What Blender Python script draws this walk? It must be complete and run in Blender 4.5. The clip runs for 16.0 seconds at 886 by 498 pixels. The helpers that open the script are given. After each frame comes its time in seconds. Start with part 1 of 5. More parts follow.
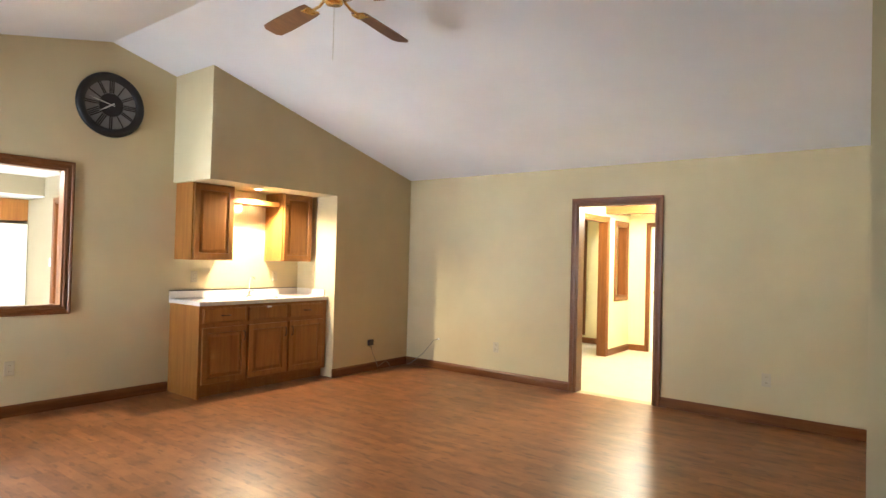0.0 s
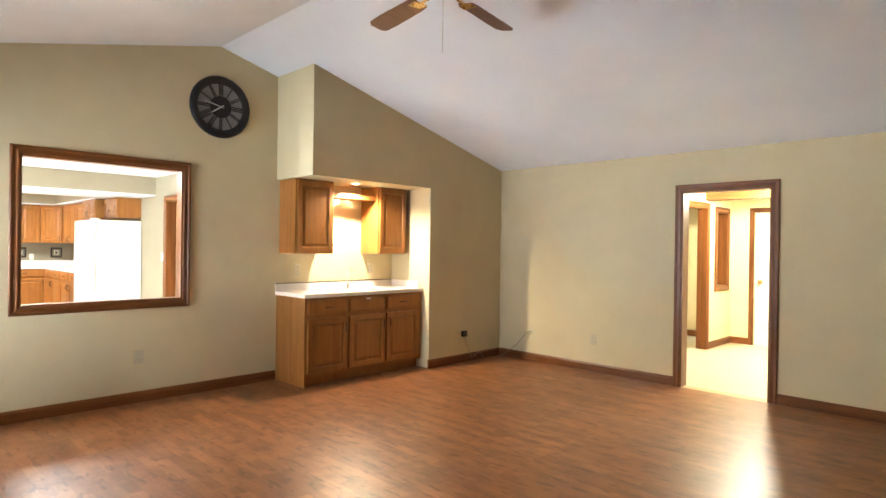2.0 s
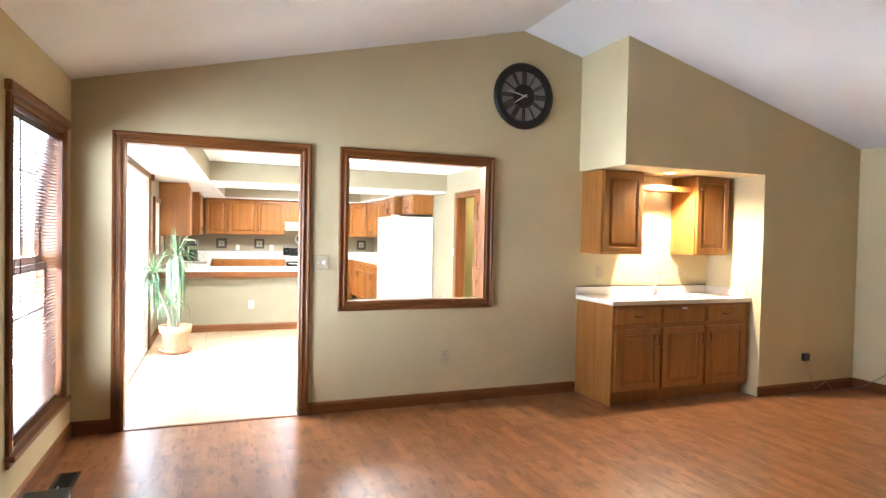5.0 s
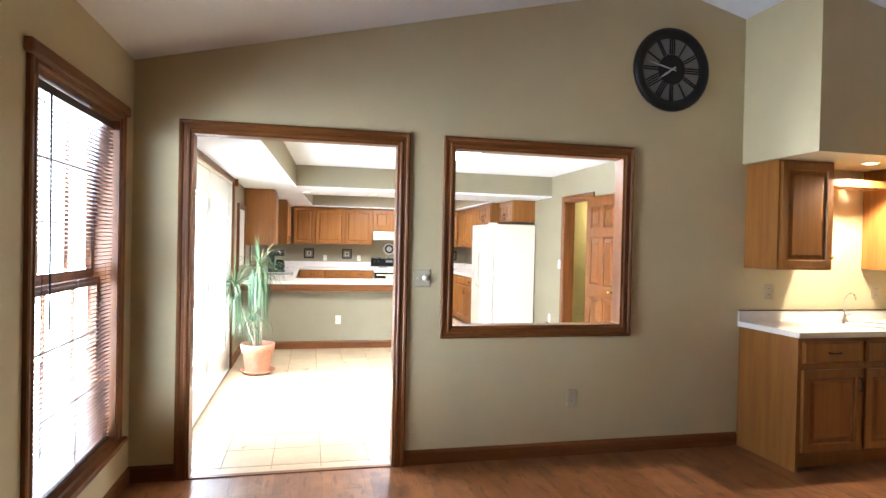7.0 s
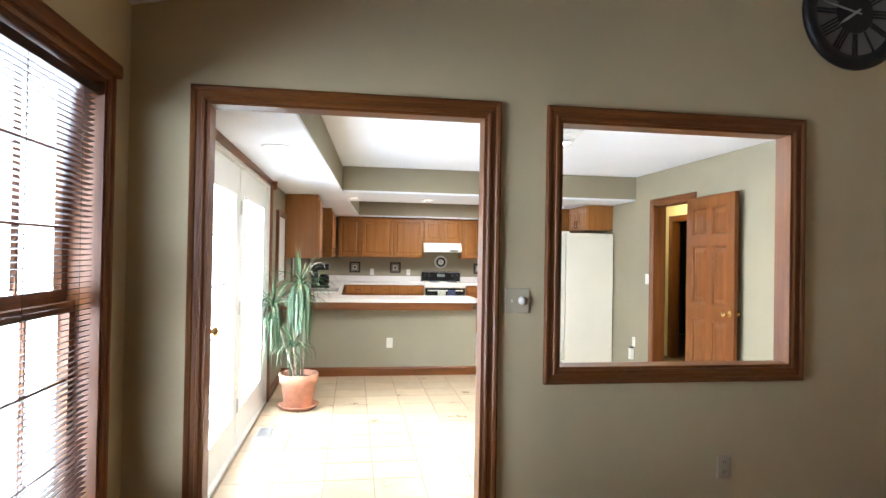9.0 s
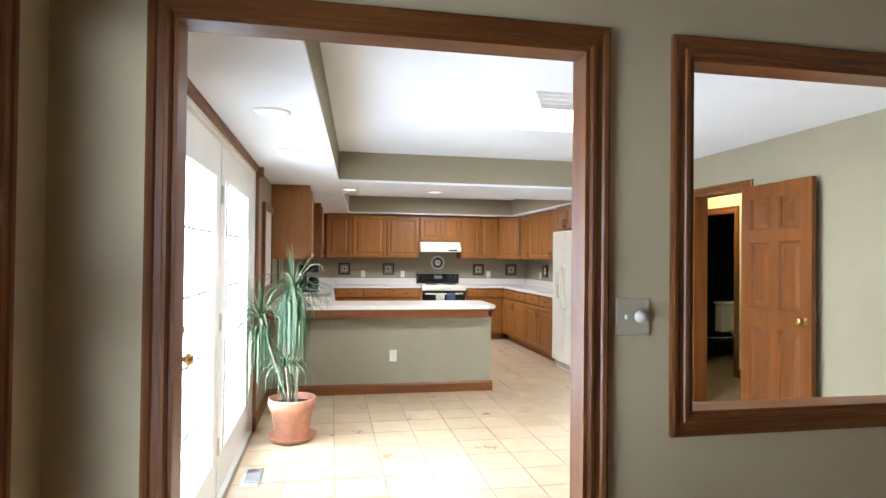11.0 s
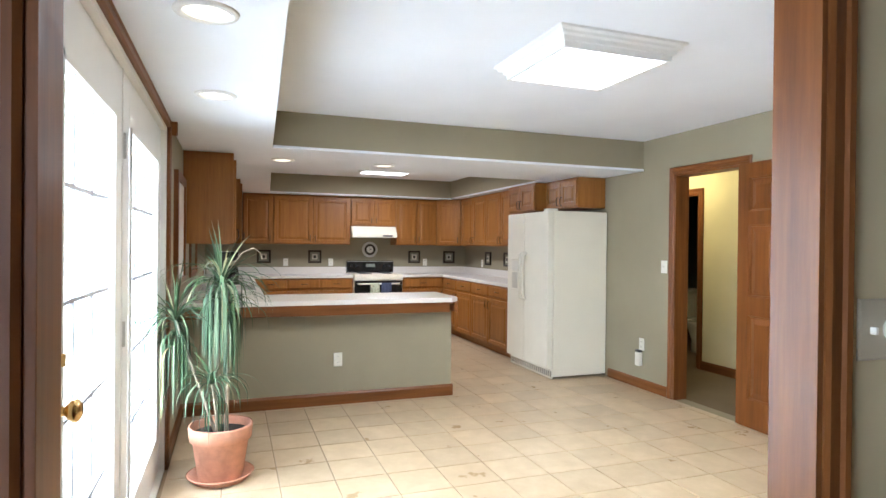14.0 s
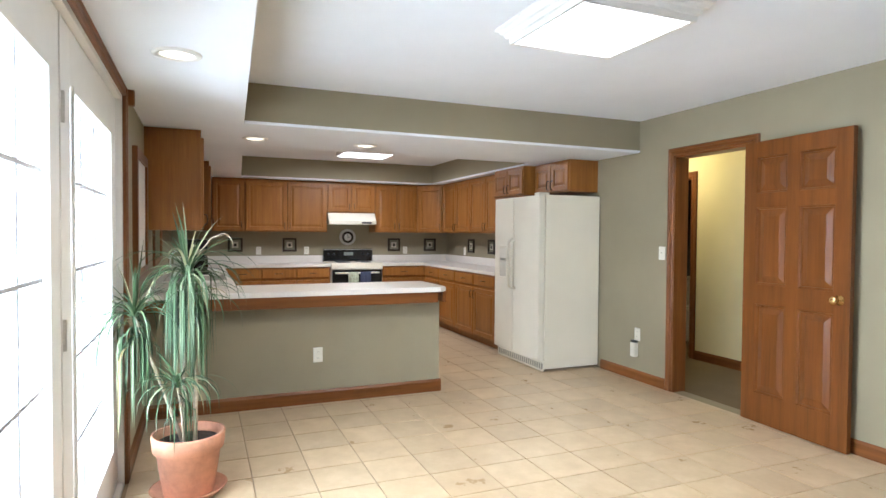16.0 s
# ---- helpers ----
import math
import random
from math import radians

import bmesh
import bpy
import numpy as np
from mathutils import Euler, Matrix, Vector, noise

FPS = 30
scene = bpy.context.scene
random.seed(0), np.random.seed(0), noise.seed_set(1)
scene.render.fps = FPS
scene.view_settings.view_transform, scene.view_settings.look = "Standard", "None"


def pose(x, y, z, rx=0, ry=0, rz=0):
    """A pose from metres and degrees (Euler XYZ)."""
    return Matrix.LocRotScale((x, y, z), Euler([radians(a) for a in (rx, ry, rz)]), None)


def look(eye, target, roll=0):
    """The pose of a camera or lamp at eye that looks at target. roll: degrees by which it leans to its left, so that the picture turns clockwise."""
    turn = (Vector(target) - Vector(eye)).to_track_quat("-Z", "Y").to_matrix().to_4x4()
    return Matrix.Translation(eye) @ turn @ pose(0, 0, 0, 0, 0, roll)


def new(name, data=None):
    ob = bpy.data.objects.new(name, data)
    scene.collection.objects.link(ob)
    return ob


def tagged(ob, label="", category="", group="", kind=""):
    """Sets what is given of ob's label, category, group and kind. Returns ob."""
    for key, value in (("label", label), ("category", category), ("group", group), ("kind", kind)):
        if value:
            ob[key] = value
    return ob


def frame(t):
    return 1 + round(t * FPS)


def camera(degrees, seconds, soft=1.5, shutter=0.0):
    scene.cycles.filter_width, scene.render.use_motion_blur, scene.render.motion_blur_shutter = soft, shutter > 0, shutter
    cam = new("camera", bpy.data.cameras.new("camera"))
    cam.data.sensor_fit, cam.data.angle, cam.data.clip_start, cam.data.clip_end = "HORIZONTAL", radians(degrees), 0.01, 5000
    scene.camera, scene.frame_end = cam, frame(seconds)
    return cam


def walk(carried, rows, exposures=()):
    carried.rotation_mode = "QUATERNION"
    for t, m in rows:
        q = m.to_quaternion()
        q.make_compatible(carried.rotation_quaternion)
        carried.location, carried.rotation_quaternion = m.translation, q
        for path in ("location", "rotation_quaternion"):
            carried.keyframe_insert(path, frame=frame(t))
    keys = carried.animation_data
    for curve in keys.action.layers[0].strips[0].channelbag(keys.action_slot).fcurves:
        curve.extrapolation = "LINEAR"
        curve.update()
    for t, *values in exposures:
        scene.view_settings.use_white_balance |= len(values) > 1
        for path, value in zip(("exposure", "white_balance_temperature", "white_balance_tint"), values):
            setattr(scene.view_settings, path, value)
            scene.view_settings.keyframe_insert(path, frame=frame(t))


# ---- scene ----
cam = camera(74.3, 16.0)
PATH = [
    (0, (0.388, 0.214, 1.366), (-0.824, 1.804, 1.4), 1.5),
    (0.5, (0.33, 0.185, 1.376), (-0.892, 1.769, 1.395), 1.3),
    (1, (0.279, 0.166, 1.392), (-0.992, 1.711, 1.395), 1.2),
    (1.5, (0.238, 0.141, 1.395), (-1.098, 1.629, 1.39), 1.1),
    (2, (0.184, 0.09, 1.385), (-1.216, 1.518, 1.377), 0.8),
    (2.5, (0.088, 0.025, 1.399), (-1.384, 1.38, 1.381), 0.7),
    (3, (0.033, 0.01, 1.415), (-1.539, 1.246, 1.388), 0.9),
    (3.5, (-0.068, 0.029, 1.425), (-1.751, 1.109, 1.388), 1.1),
    (4, (-0.254, 0.044, 1.425), (-2.029, 0.965, 1.38), 1.3),
    (4.5, (-0.426, 0.064, 1.447), (-2.257, 0.867, 1.396), 1.1),
    (5, (-0.596, 0.066, 1.441), (-2.464, 0.778, 1.391), 1.2),
    (7.5, (-1.828, 0.121, 1.428), (-3.787, 0.521, 1.418), 1.1),
    (8, (-2.09, 0.091, 1.422), (-4.056, 0.46, 1.424), 0.9),
    (8.5, (-2.32, 0.082, 1.403), (-4.292, 0.42, 1.418), 0.8),
    (9, (-2.599, 0.056, 1.404), (-4.576, 0.359, 1.426), 1.0),
    (11.5, (-3.677, -0.176, 1.375), (-5.639, 0.215, 1.399), 0.6),
    (12, (-3.841, -0.204, 1.367), (-5.799, 0.202, 1.385), 0.6),
    (12.5, (-4.013, -0.266, 1.375), (-5.955, 0.213, 1.385), 0.5),
    (13, (-4.161, -0.333, 1.376), (-6.079, 0.235, 1.382), 0.5),
    (13.5, (-4.3, -0.35, 1.354), (-6.201, 0.272, 1.354), 0.7),
    (14, (-4.462, -0.358, 1.352), (-6.344, 0.321, 1.34), 0.6),
    (14.5, (-4.588, -0.35, 1.349), (-6.464, 0.344, 1.322), 0.3),
    (15, (-4.683, -0.342, 1.339), (-6.553, 0.368, 1.301), 0.2),
    (15.5, (-4.768, -0.34, 1.329), (-6.623, 0.407, 1.285), 0.2),
    (16, (-4.824, -0.345, 1.328), (-6.672, 0.417, 1.278), 0.4),
]
EXPOSURES = [(0.0, 1.85, 6000, 10), (2.0, 1.85, 6000, 10), (3.5, 1.97, 5950, 10), (5.2, 1.9, 5700, 10), (7.5, 1.03, 5600, 10), (9.0, 0.65, 5550, 10), (11.5, 0.34, 5450, 10), (16.0, 0.02, 5600, 10)]
walk(cam, [(t, look(eye, target, roll)) for t, eye, target, roll in PATH], EXPOSURES)

# ---- world and light ----
world = bpy.data.worlds.new("sky")
scene.world = world
world.use_nodes = True
wn = world.node_tree.nodes
sky = wn.new("ShaderNodeTexSky")
sky.sky_type, sky.sun_disc = "NISHITA", False
sky.sun_elevation, sky.sun_rotation = radians(52), radians(56)
world.node_tree.links.new(sky.outputs[0], wn["Background"].inputs[0])
wn["Background"].inputs[1].default_value = 0.15


def lamp(name, kind, energy, m, size=(1, 1), colour=(1, 1, 1), spot=120):
    data = bpy.data.lights.new(name, kind)
    data.energy, data.color = energy, colour
    if kind == "AREA":
        data.shape, data.size, data.size_y = "RECTANGLE", size[0], size[1]
    elif kind == "SPOT":
        data.spot_size, data.spot_blend, data.shadow_soft_size = radians(spot), 0.6, size[0]
    elif kind == "POINT":
        data.shadow_soft_size = size[0]
    ob = new(name, data)
    ob.matrix_world = m
    return ob


sun = lamp("sun", "SUN", 5.0, look((0, 0, 10), (-4.5, -3, 3)), colour=(1, 0.95, 0.87))
sun.data.angle = radians(0.5)
# skylight entering through the real openings
DAY = (0.88, 0.95, 1.0)
lamp("window_daylight", "AREA", 46, look((-4.49, -1.02, 1.19), (-4.49, 1, 1.0)), (0.82, 1.6), DAY)
for z in (0.28, 0.76, 1.24, 1.72):
    lamp("patio_daylight", "AREA", 38, look((-7.11, -0.95, z), (-7.11, 0.05, z - 0.55)), (2.7, 0.6), DAY)
lamp("sink_window_daylight", "AREA", 25, look((-10.7, -0.98, 1.5), (-10.7, 1, 1.2)), (0.8, 0.9), DAY)
lamp("foyer_daylight", "AREA", 110, look((-4.2, 9.95, 1.2), (-3.7, 7.6, 0.6)), (1.2, 1.6), (0.95, 0.97, 1.0))
# the lamps of the place
WARM = (1.0, 0.82, 0.56)
lamp("bar_lamp", "SPOT", 66, look((-4.87, 3.9, 1.98), (-4.92, 3.9, 0)), (0.03, 0.03), WARM, 166)
lamp("panel_light", "AREA", 38, look((-7.13, 1.39, 2.27), (-7.13, 1.39, 0)), (0.5, 0.5), (1, 0.93, 0.8))
for cx, cy in ((-6.46, -0.44), (-7.56, -0.44), (-9.72, 0.05), (-9.72, 0.95)):
    lamp("can_light", "SPOT", 14, look((cx, cy, 2.03), (cx, cy, 0)), (0.05, 0.05), (1, 0.85, 0.65), 110)
lamp("tray_panel_light", "AREA", 40, look((-12.0, 1.56, 2.3), (-12.0, 1.56, 0)), (0.5, 0.5), (1, 0.95, 0.88))
# added fill for the bright foyer; no fixture stands here
lamp("foyer_fill", "POINT", 105, pose(-1.95, 7.9, 2.15), (0.1, 0.1), (1.0, 0.88, 0.62))
# invented point light for the hall wall and toilet, without a fitting
lamp("hall_fill", "POINT", 20, pose(-9.8, 4.0, 2.1), (0.1, 0.1), (1.0, 0.8, 0.4))

# ---- materials ----


def material(name, rough=0.5, metal=0.0):
    m = bpy.data.materials.new(name)
    m.use_nodes = True
    b = m.node_tree.nodes["Principled BSDF"]
    b.inputs["Roughness"].default_value, b.inputs["Metallic"].default_value = rough, metal
    return m, m.node_tree.nodes, m.node_tree.links, b


def ramp(n, stops):
    r = n.new("ShaderNodeValToRGB")
    while len(r.color_ramp.elements) < len(stops):
        r.color_ramp.elements.new(0.5)
    for e, (at, c) in zip(r.color_ramp.elements, stops):
        e.position, e.color = at, (*c, 1)
    return r


def coords(n, l, scale=(1, 1, 1), where="Position"):
    mp = n.new("ShaderNodeMapping")
    mp.inputs["Scale"].default_value = scale
    if where == "Position":
        l.new(n.new("ShaderNodeNewGeometry").outputs["Position"], mp.inputs[0])
    else:
        l.new(n.new("ShaderNodeTexCoord").outputs[where], mp.inputs[0])
    return mp


def noise_node(n, l, vec, scale, detail=4, rough=0.6):
    t = n.new("ShaderNodeTexNoise")
    t.inputs["Scale"].default_value, t.inputs["Detail"].default_value, t.inputs["Roughness"].default_value = scale, detail, rough
    l.new(vec.outputs[0], t.inputs["Vector"])
    return t


def bump(n, l, b, height, strength, dist=0.002):
    k = n.new("ShaderNodeBump")
    k.inputs["Strength"].default_value, k.inputs["Distance"].default_value = strength, dist
    l.new(height, k.inputs["Height"])
    l.new(k.outputs[0], b.inputs["Normal"])


def mixed(n, l, a, c, fac, mode="MIX"):
    """a, c: sockets or colours."""
    x = n.new("ShaderNodeMix")
    x.data_type, x.blend_type = "RGBA", mode
    for s, v in ((x.inputs["A"], a), (x.inputs["B"], c)):
        if isinstance(v, tuple):
            s.default_value = (*v, 1)
        else:
            l.new(v, s)
    if isinstance(fac, float):
        x.inputs["Factor"].default_value = fac
    else:
        l.new(fac, x.inputs["Factor"])
    return x.outputs["Result"]


def paint(name, c, rough=0.65, grain=160, spread=0.06, strength=0.12):
    m, n, l, b = material(name, rough)
    v = coords(n, l)
    big = noise_node(n, l, v, 1.3, 3)
    lo, hi = tuple(x * (1 - spread) for x in c), tuple(min(1, x * (1 + spread)) for x in c)
    r = ramp(n, ((0.3, lo), (0.7, hi)))
    l.new(big.outputs["Fac"], r.inputs[0])
    l.new(r.outputs[0], b.inputs["Base Color"])
    fine = noise_node(n, l, v, grain, 3)
    bump(n, l, b, fine.outputs["Fac"], strength, 0.0015)
    b.inputs["Specular IOR Level"].default_value = 0.25
    return m


def wood(name, dark, light, rough=0.4, along="Z", scale=1.0, coat=0.06):
    """Straight-grained stained wood; the grain runs along one world axis."""
    m, n, l, b = material(name, rough)
    s = {"X": (1.2, 22, 22), "Y": (22, 1.2, 22), "Z": (22, 22, 1.2)}[along]
    v = coords(n, l, tuple(x * scale for x in s), "Position")
    info = n.new("ShaderNodeObjectInfo")
    mul = n.new("ShaderNodeMath")
    mul.operation = "MULTIPLY"
    mul.inputs[1].default_value = 40.0
    l.new(info.outputs["Random"], mul.inputs[0])
    l.new(mul.outputs[0], v.inputs["Location"])
    a = noise_node(n, l, v, 1.0, 6, 0.65)
    fine = noise_node(n, l, v, 6.0, 3, 0.6)
    r = ramp(n, ((0.28, dark), (0.5, tuple((p + q) / 2 for p, q in zip(dark, light))), (0.72, light)))
    l.new(a.outputs["Fac"], r.inputs[0])
    r2 = ramp(n, ((0.35, (0.72, 0.7, 0.68)), (0.6, (1, 1, 1))))
    l.new(fine.outputs["Fac"], r2.inputs[0])
    c = mixed(n, l, r.outputs[0], r2.outputs[0], 0.38, "MULTIPLY")
    hue = n.new("ShaderNodeHueSaturation")
    add = n.new("ShaderNodeMath")
    add.operation = "MULTIPLY_ADD"
    add.inputs[1].default_value, add.inputs[2].default_value = 0.22, 0.89
    l.new(info.outputs["Random"], add.inputs[0])
    l.new(add.outputs[0], hue.inputs["Value"])
    l.new(c, hue.inputs["Color"])
    l.new(hue.outputs[0], b.inputs["Base Color"])
    bump(n, l, b, fine.outputs["Fac"], 0.15, 0.001)
    b.inputs["Coat Weight"].default_value, b.inputs["Coat Roughness"].default_value = coat, 0.25
    b.inputs["Specular IOR Level"].default_value = 0.35
    return m


def plain(name, c, rough=0.5, metal=0.0, spread=0.08, scale=8.0):
    m, n, l, b = material(name, rough, metal)
    v = coords(n, l)
    t = noise_node(n, l, v, scale, 4)
    r = ramp(n, ((0.3, tuple(x * (1 - spread) for x in c)), (0.7, tuple(min(1, x * (1 + spread)) for x in c))))
    l.new(t.outputs["Fac"], r.inputs[0])
    l.new(r.outputs[0], b.inputs["Base Color"])
    rr = n.new("ShaderNodeMapRange")
    rr.inputs["To Min"].default_value, rr.inputs["To Max"].default_value = max(0, rough - 0.06), rough + 0.06
    l.new(noise_node(n, l, v, scale * 3, 3).outputs["Fac"], rr.inputs[0])
    l.new(rr.outputs[0], b.inputs["Roughness"])
    return m


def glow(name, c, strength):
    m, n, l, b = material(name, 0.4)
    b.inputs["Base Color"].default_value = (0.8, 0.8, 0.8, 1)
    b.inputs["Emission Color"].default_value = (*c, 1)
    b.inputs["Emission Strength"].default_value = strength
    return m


def glass_material():
    m, n, l, b = material("clear_glass", 0.0)
    b.inputs["Transmission Weight"].default_value, b.inputs["IOR"].default_value = 1.0, 1.1
    b.inputs["Base Color"].default_value = (0.97, 0.99, 0.98, 1)
    return m


def laminate():
    m, n, l, b = material("laminate_floor", 0.28)
    v = coords(n, l)
    br = n.new("ShaderNodeTexBrick")
    br.offset, br.offset_frequency, br.squash = 0.37, 2, 1.0
    br.inputs["Color1"].default_value, br.inputs["Color2"].default_value = (0.205, 0.078, 0.027, 1), (0.31, 0.130, 0.047, 1)
    br.inputs["Mortar"].default_value = (0.22, 0.08, 0.028, 1)
    for k, x in (("Scale", 1.0), ("Mortar Size", 0.0004), ("Brick Width", 0.41), ("Row Height", 0.07), ("Bias", 0.0)):
        br.inputs[k].default_value = x
    l.new(v.outputs[0], br.inputs["Vector"])
    g = coords(n, l, (5.0, 8.5, 1))
    grain = noise_node(n, l, g, 1.0, 5, 0.6)
    r = ramp(n, ((0.3, (0.55, 0.48, 0.43)), (0.5, (0.98, 0.97, 0.96)), (0.68, (1.28, 1.26, 1.2))))
    l.new(grain.outputs["Fac"], r.inputs[0])
    c = mixed(n, l, br.outputs["Color"], r.outputs[0], 0.8, "MULTIPLY")
    f = coords(n, l, (5.5, 17, 1))
    fleck = noise_node(n, l, f, 1.3, 1.5, 0.5)
    fr = ramp(n, ((0.58, (0, 0, 0)), (0.68, (1, 1, 1))))
    l.new(fleck.outputs["Fac"], fr.inputs[0])
    sc = n.new("ShaderNodeMath")
    sc.operation = "MULTIPLY"
    sc.inputs[1].default_value = 0.6
    l.new(fr.outputs[0], sc.inputs[0])
    c = mixed(n, l, c, (0.085, 0.027, 0.010), sc.outputs[0])
    l.new(c, b.inputs["Base Color"])
    rr = n.new("ShaderNodeMapRange")
    rr.inputs["To Min"].default_value, rr.inputs["To Max"].default_value = 0.28, 0.42
    l.new(noise_node(n, l, v, 3.0, 4).outputs["Fac"], rr.inputs[0])
    l.new(rr.outputs[0], b.inputs["Roughness"])
    bump(n, l, b, grain.outputs["Fac"], 0.04, 0.001)
    return m


def tile_material():
    m, n, l, b = material("ceramic_tile", 0.25)
    info = n.new("ShaderNodeObjectInfo")
    v = coords(n, l)
    mul = n.new("ShaderNodeMath")
    mul.operation = "MULTIPLY"
    mul.inputs[1].default_value = 30.0
    l.new(info.outputs["Random"], mul.inputs[0])
    l.new(mul.outputs[0], v.inputs["Location"])
    a = noise_node(n, l, v, 5.0, 6, 0.65)
    r = ramp(n, ((0.25, (0.47, 0.345, 0.21)), (0.5, (0.55, 0.42, 0.265)), (0.72, (0.63, 0.50, 0.34))))
    l.new(a.outputs["Fac"], r.inputs[0])
    hue = n.new("ShaderNodeHueSaturation")
    add = n.new("ShaderNodeMath")
    add.operation = "MULTIPLY_ADD"
    add.inputs[1].default_value, add.inputs[2].default_value = 0.16, 0.92
    l.new(info.outputs["Random"], add.inputs[0])
    l.new(add.outputs[0], hue.inputs["Value"])
    l.new(r.outputs[0], hue.inputs["Color"])
    l.new(hue.outputs[0], b.inputs["Base Color"])
    rr = n.new("ShaderNodeMapRange")
    rr.inputs["To Min"].default_value, rr.inputs["To Max"].default_value = 0.2, 0.42
    l.new(a.outputs["Fac"], rr.inputs[0])
    l.new(rr.outputs[0], b.inputs["Roughness"])
    bump(n, l, b, noise_node(n, l, v, 14.0, 3).outputs["Fac"], 0.05, 0.001)
    return m


def brick_material():
    m, n, l, b = material("brick", 0.85)
    info = n.new("ShaderNodeNewGeometry")
    r = ramp(n, ((0.0, (0.40, 0.20, 0.16)), (0.5, (0.48, 0.26, 0.21)), (1.0, (0.55, 0.34, 0.28))))
    l.new(info.outputs["Random Per Island"], r.inputs[0])
    l.new(r.outputs[0], b.inputs["Base Color"])
    return m


def leaf_material():
    m, n, l, b = material("dracaena_leaf", 0.5)
    info = n.new("ShaderNodeNewGeometry")
    r = ramp(n, ((0.0, (0.028, 0.05, 0.02)), (0.35, (0.06, 0.12, 0.045)), (0.65, (0.11, 0.185, 0.09)), (0.85, (0.24, 0.30, 0.18)), (1.0, (0.32, 0.26, 0.12))))
    l.new(info.outputs["Random Per Island"], r.inputs[0])
    l.new(r.outputs[0], b.inputs["Base Color"])
    b.inputs["Subsurface Weight"].default_value = 0.0
    return m


TAN = paint("tan_wall_paint", (0.575, 0.486, 0.296))
OLIVE = paint("olive_wall_paint", (0.30, 0.262, 0.175))
YELLOW = paint("yellow_wall_paint", (0.74, 0.66, 0.40))
WHITE_CEIL = paint("white_ceiling_paint", (0.81, 0.83, 0.87), 0.8, 90, 0.03, 0.3)
TRIM = wood("stained_trim_wood_vertical", (0.112, 0.035, 0.008), (0.23, 0.082, 0.0185), 0.38, "Z")
TRIM_X = wood("stained_trim_wood_x", (0.112, 0.035, 0.008), (0.23, 0.082, 0.0185), 0.38, "X")
TRIM_Y = wood("stained_trim_wood_y", (0.112, 0.035, 0.008), (0.23, 0.082, 0.0185), 0.38, "Y")
OAK = wood("oak_cabinet_wood", (0.255, 0.097, 0.019), (0.375, 0.158, 0.034), 0.38, "Z")
OAK_Y = wood("oak_cabinet_wood_y", (0.255, 0.097, 0.019), (0.375, 0.158, 0.034), 0.38, "Y")
DOOR_WOOD = wood("door_wood", (0.105, 0.033, 0.007), (0.20, 0.068, 0.013), 0.33, "Z", 0.8)
FAN_WOOD = wood("fan_blade_wood", (0.10, 0.035, 0.012), (0.20, 0.08, 0.03), 0.4, "Y")
LAMINATE = laminate()
TILE = tile_material()
GROUT = plain("grout", (0.36, 0.27, 0.18), 0.9, 0, 0.1, 20)
PALE_FLOOR = plain("pale_vinyl_floor", (0.62, 0.54, 0.38), 0.35, 0, 0.06, 6)
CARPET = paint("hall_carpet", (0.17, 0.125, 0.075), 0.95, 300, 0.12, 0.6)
COUNTER = plain("white_laminate_counter", (0.76, 0.715, 0.66), 0.3, 0, 0.03, 60)
APPLIANCE = plain("bisque_enamel", (0.79, 0.75, 0.63), 0.35, 0, 0.03, 3)
FRIDGE_SIDE = paint("bisque_textured_steel", (0.78, 0.735, 0.61), 0.45, 400, 0.03, 0.25)
PLASTIC = plain("ivory_plastic", (0.74, 0.71, 0.62), 0.4, 0, 0.03, 10)
TAN_PLASTIC = plain("tan_plastic", (0.49, 0.425, 0.30), 0.4, 0, 0.03, 10)
WHITE_DOOR = plain("white_door_paint", (0.80, 0.79, 0.76), 0.4, 0, 0.03, 4)
BLACK = plain("black_plastic", (0.012, 0.012, 0.013), 0.3, 0, 0.2, 10)
BLACK_GLASS = plain("black_oven_glass", (0.01, 0.01, 0.012), 0.06, 0, 0.1, 10)
DARK_METAL = plain("dark_bronze_metal", (0.05, 0.04, 0.032), 0.4, 0.8, 0.2, 30)
BRASS = plain("polished_brass", (0.72, 0.5, 0.2), 0.22, 1.0, 0.08, 12)
CHROME = plain("chrome", (0.75, 0.76, 0.78), 0.1, 1.0, 0.03, 10)
CLAY = plain("terracotta", (0.50, 0.24, 0.145), 0.85, 0, 0.24, 11)
SOIL = plain("potting_soil", (0.03, 0.022, 0.016), 0.95, 0, 0.4, 60)
BARK = plain("dracaena_cane", (0.42, 0.35, 0.25), 0.8, 0, 0.25, 40)
LEAF = leaf_material()
BLIND = wood("blind_slat_wood", (0.032, 0.013, 0.008), (0.065, 0.028, 0.017), 0.45, "X")
GLASS = glass_material()
CLOCK_BLACK = plain("black_clock_metal", (0.014, 0.013, 0.013), 0.45, 0.3, 0.2, 12)
CLOCK_GREY = plain("grey_clock_face", (0.20, 0.195, 0.20), 0.6, 0, 0.08, 15)
SILVER = plain("brushed_silver", (0.6, 0.59, 0.56), 0.3, 0.9, 0.1, 20)
BRICK = brick_material()
LAWN = plain("lawn", (0.10, 0.14, 0.05), 0.95, 0, 0.3, 3)
CONCRETE = plain("pale_concrete", (0.55, 0.53, 0.50), 0.9, 0, 0.1, 5)
BACKDROP_GLOW = glow("pale_backdrop_glow", (0.93, 0.97, 1.0), 2.2)
PANEL_GLOW = glow("light_panel_diffuser", (1, 0.98, 0.95), 6.0)
CAN_GLOW = glow("can_lamp_glow", (1, 0.85, 0.62), 2.5)
BULB_GLOW = glow("bar_bulb_glow", (1, 0.75, 0.42), 25.0)
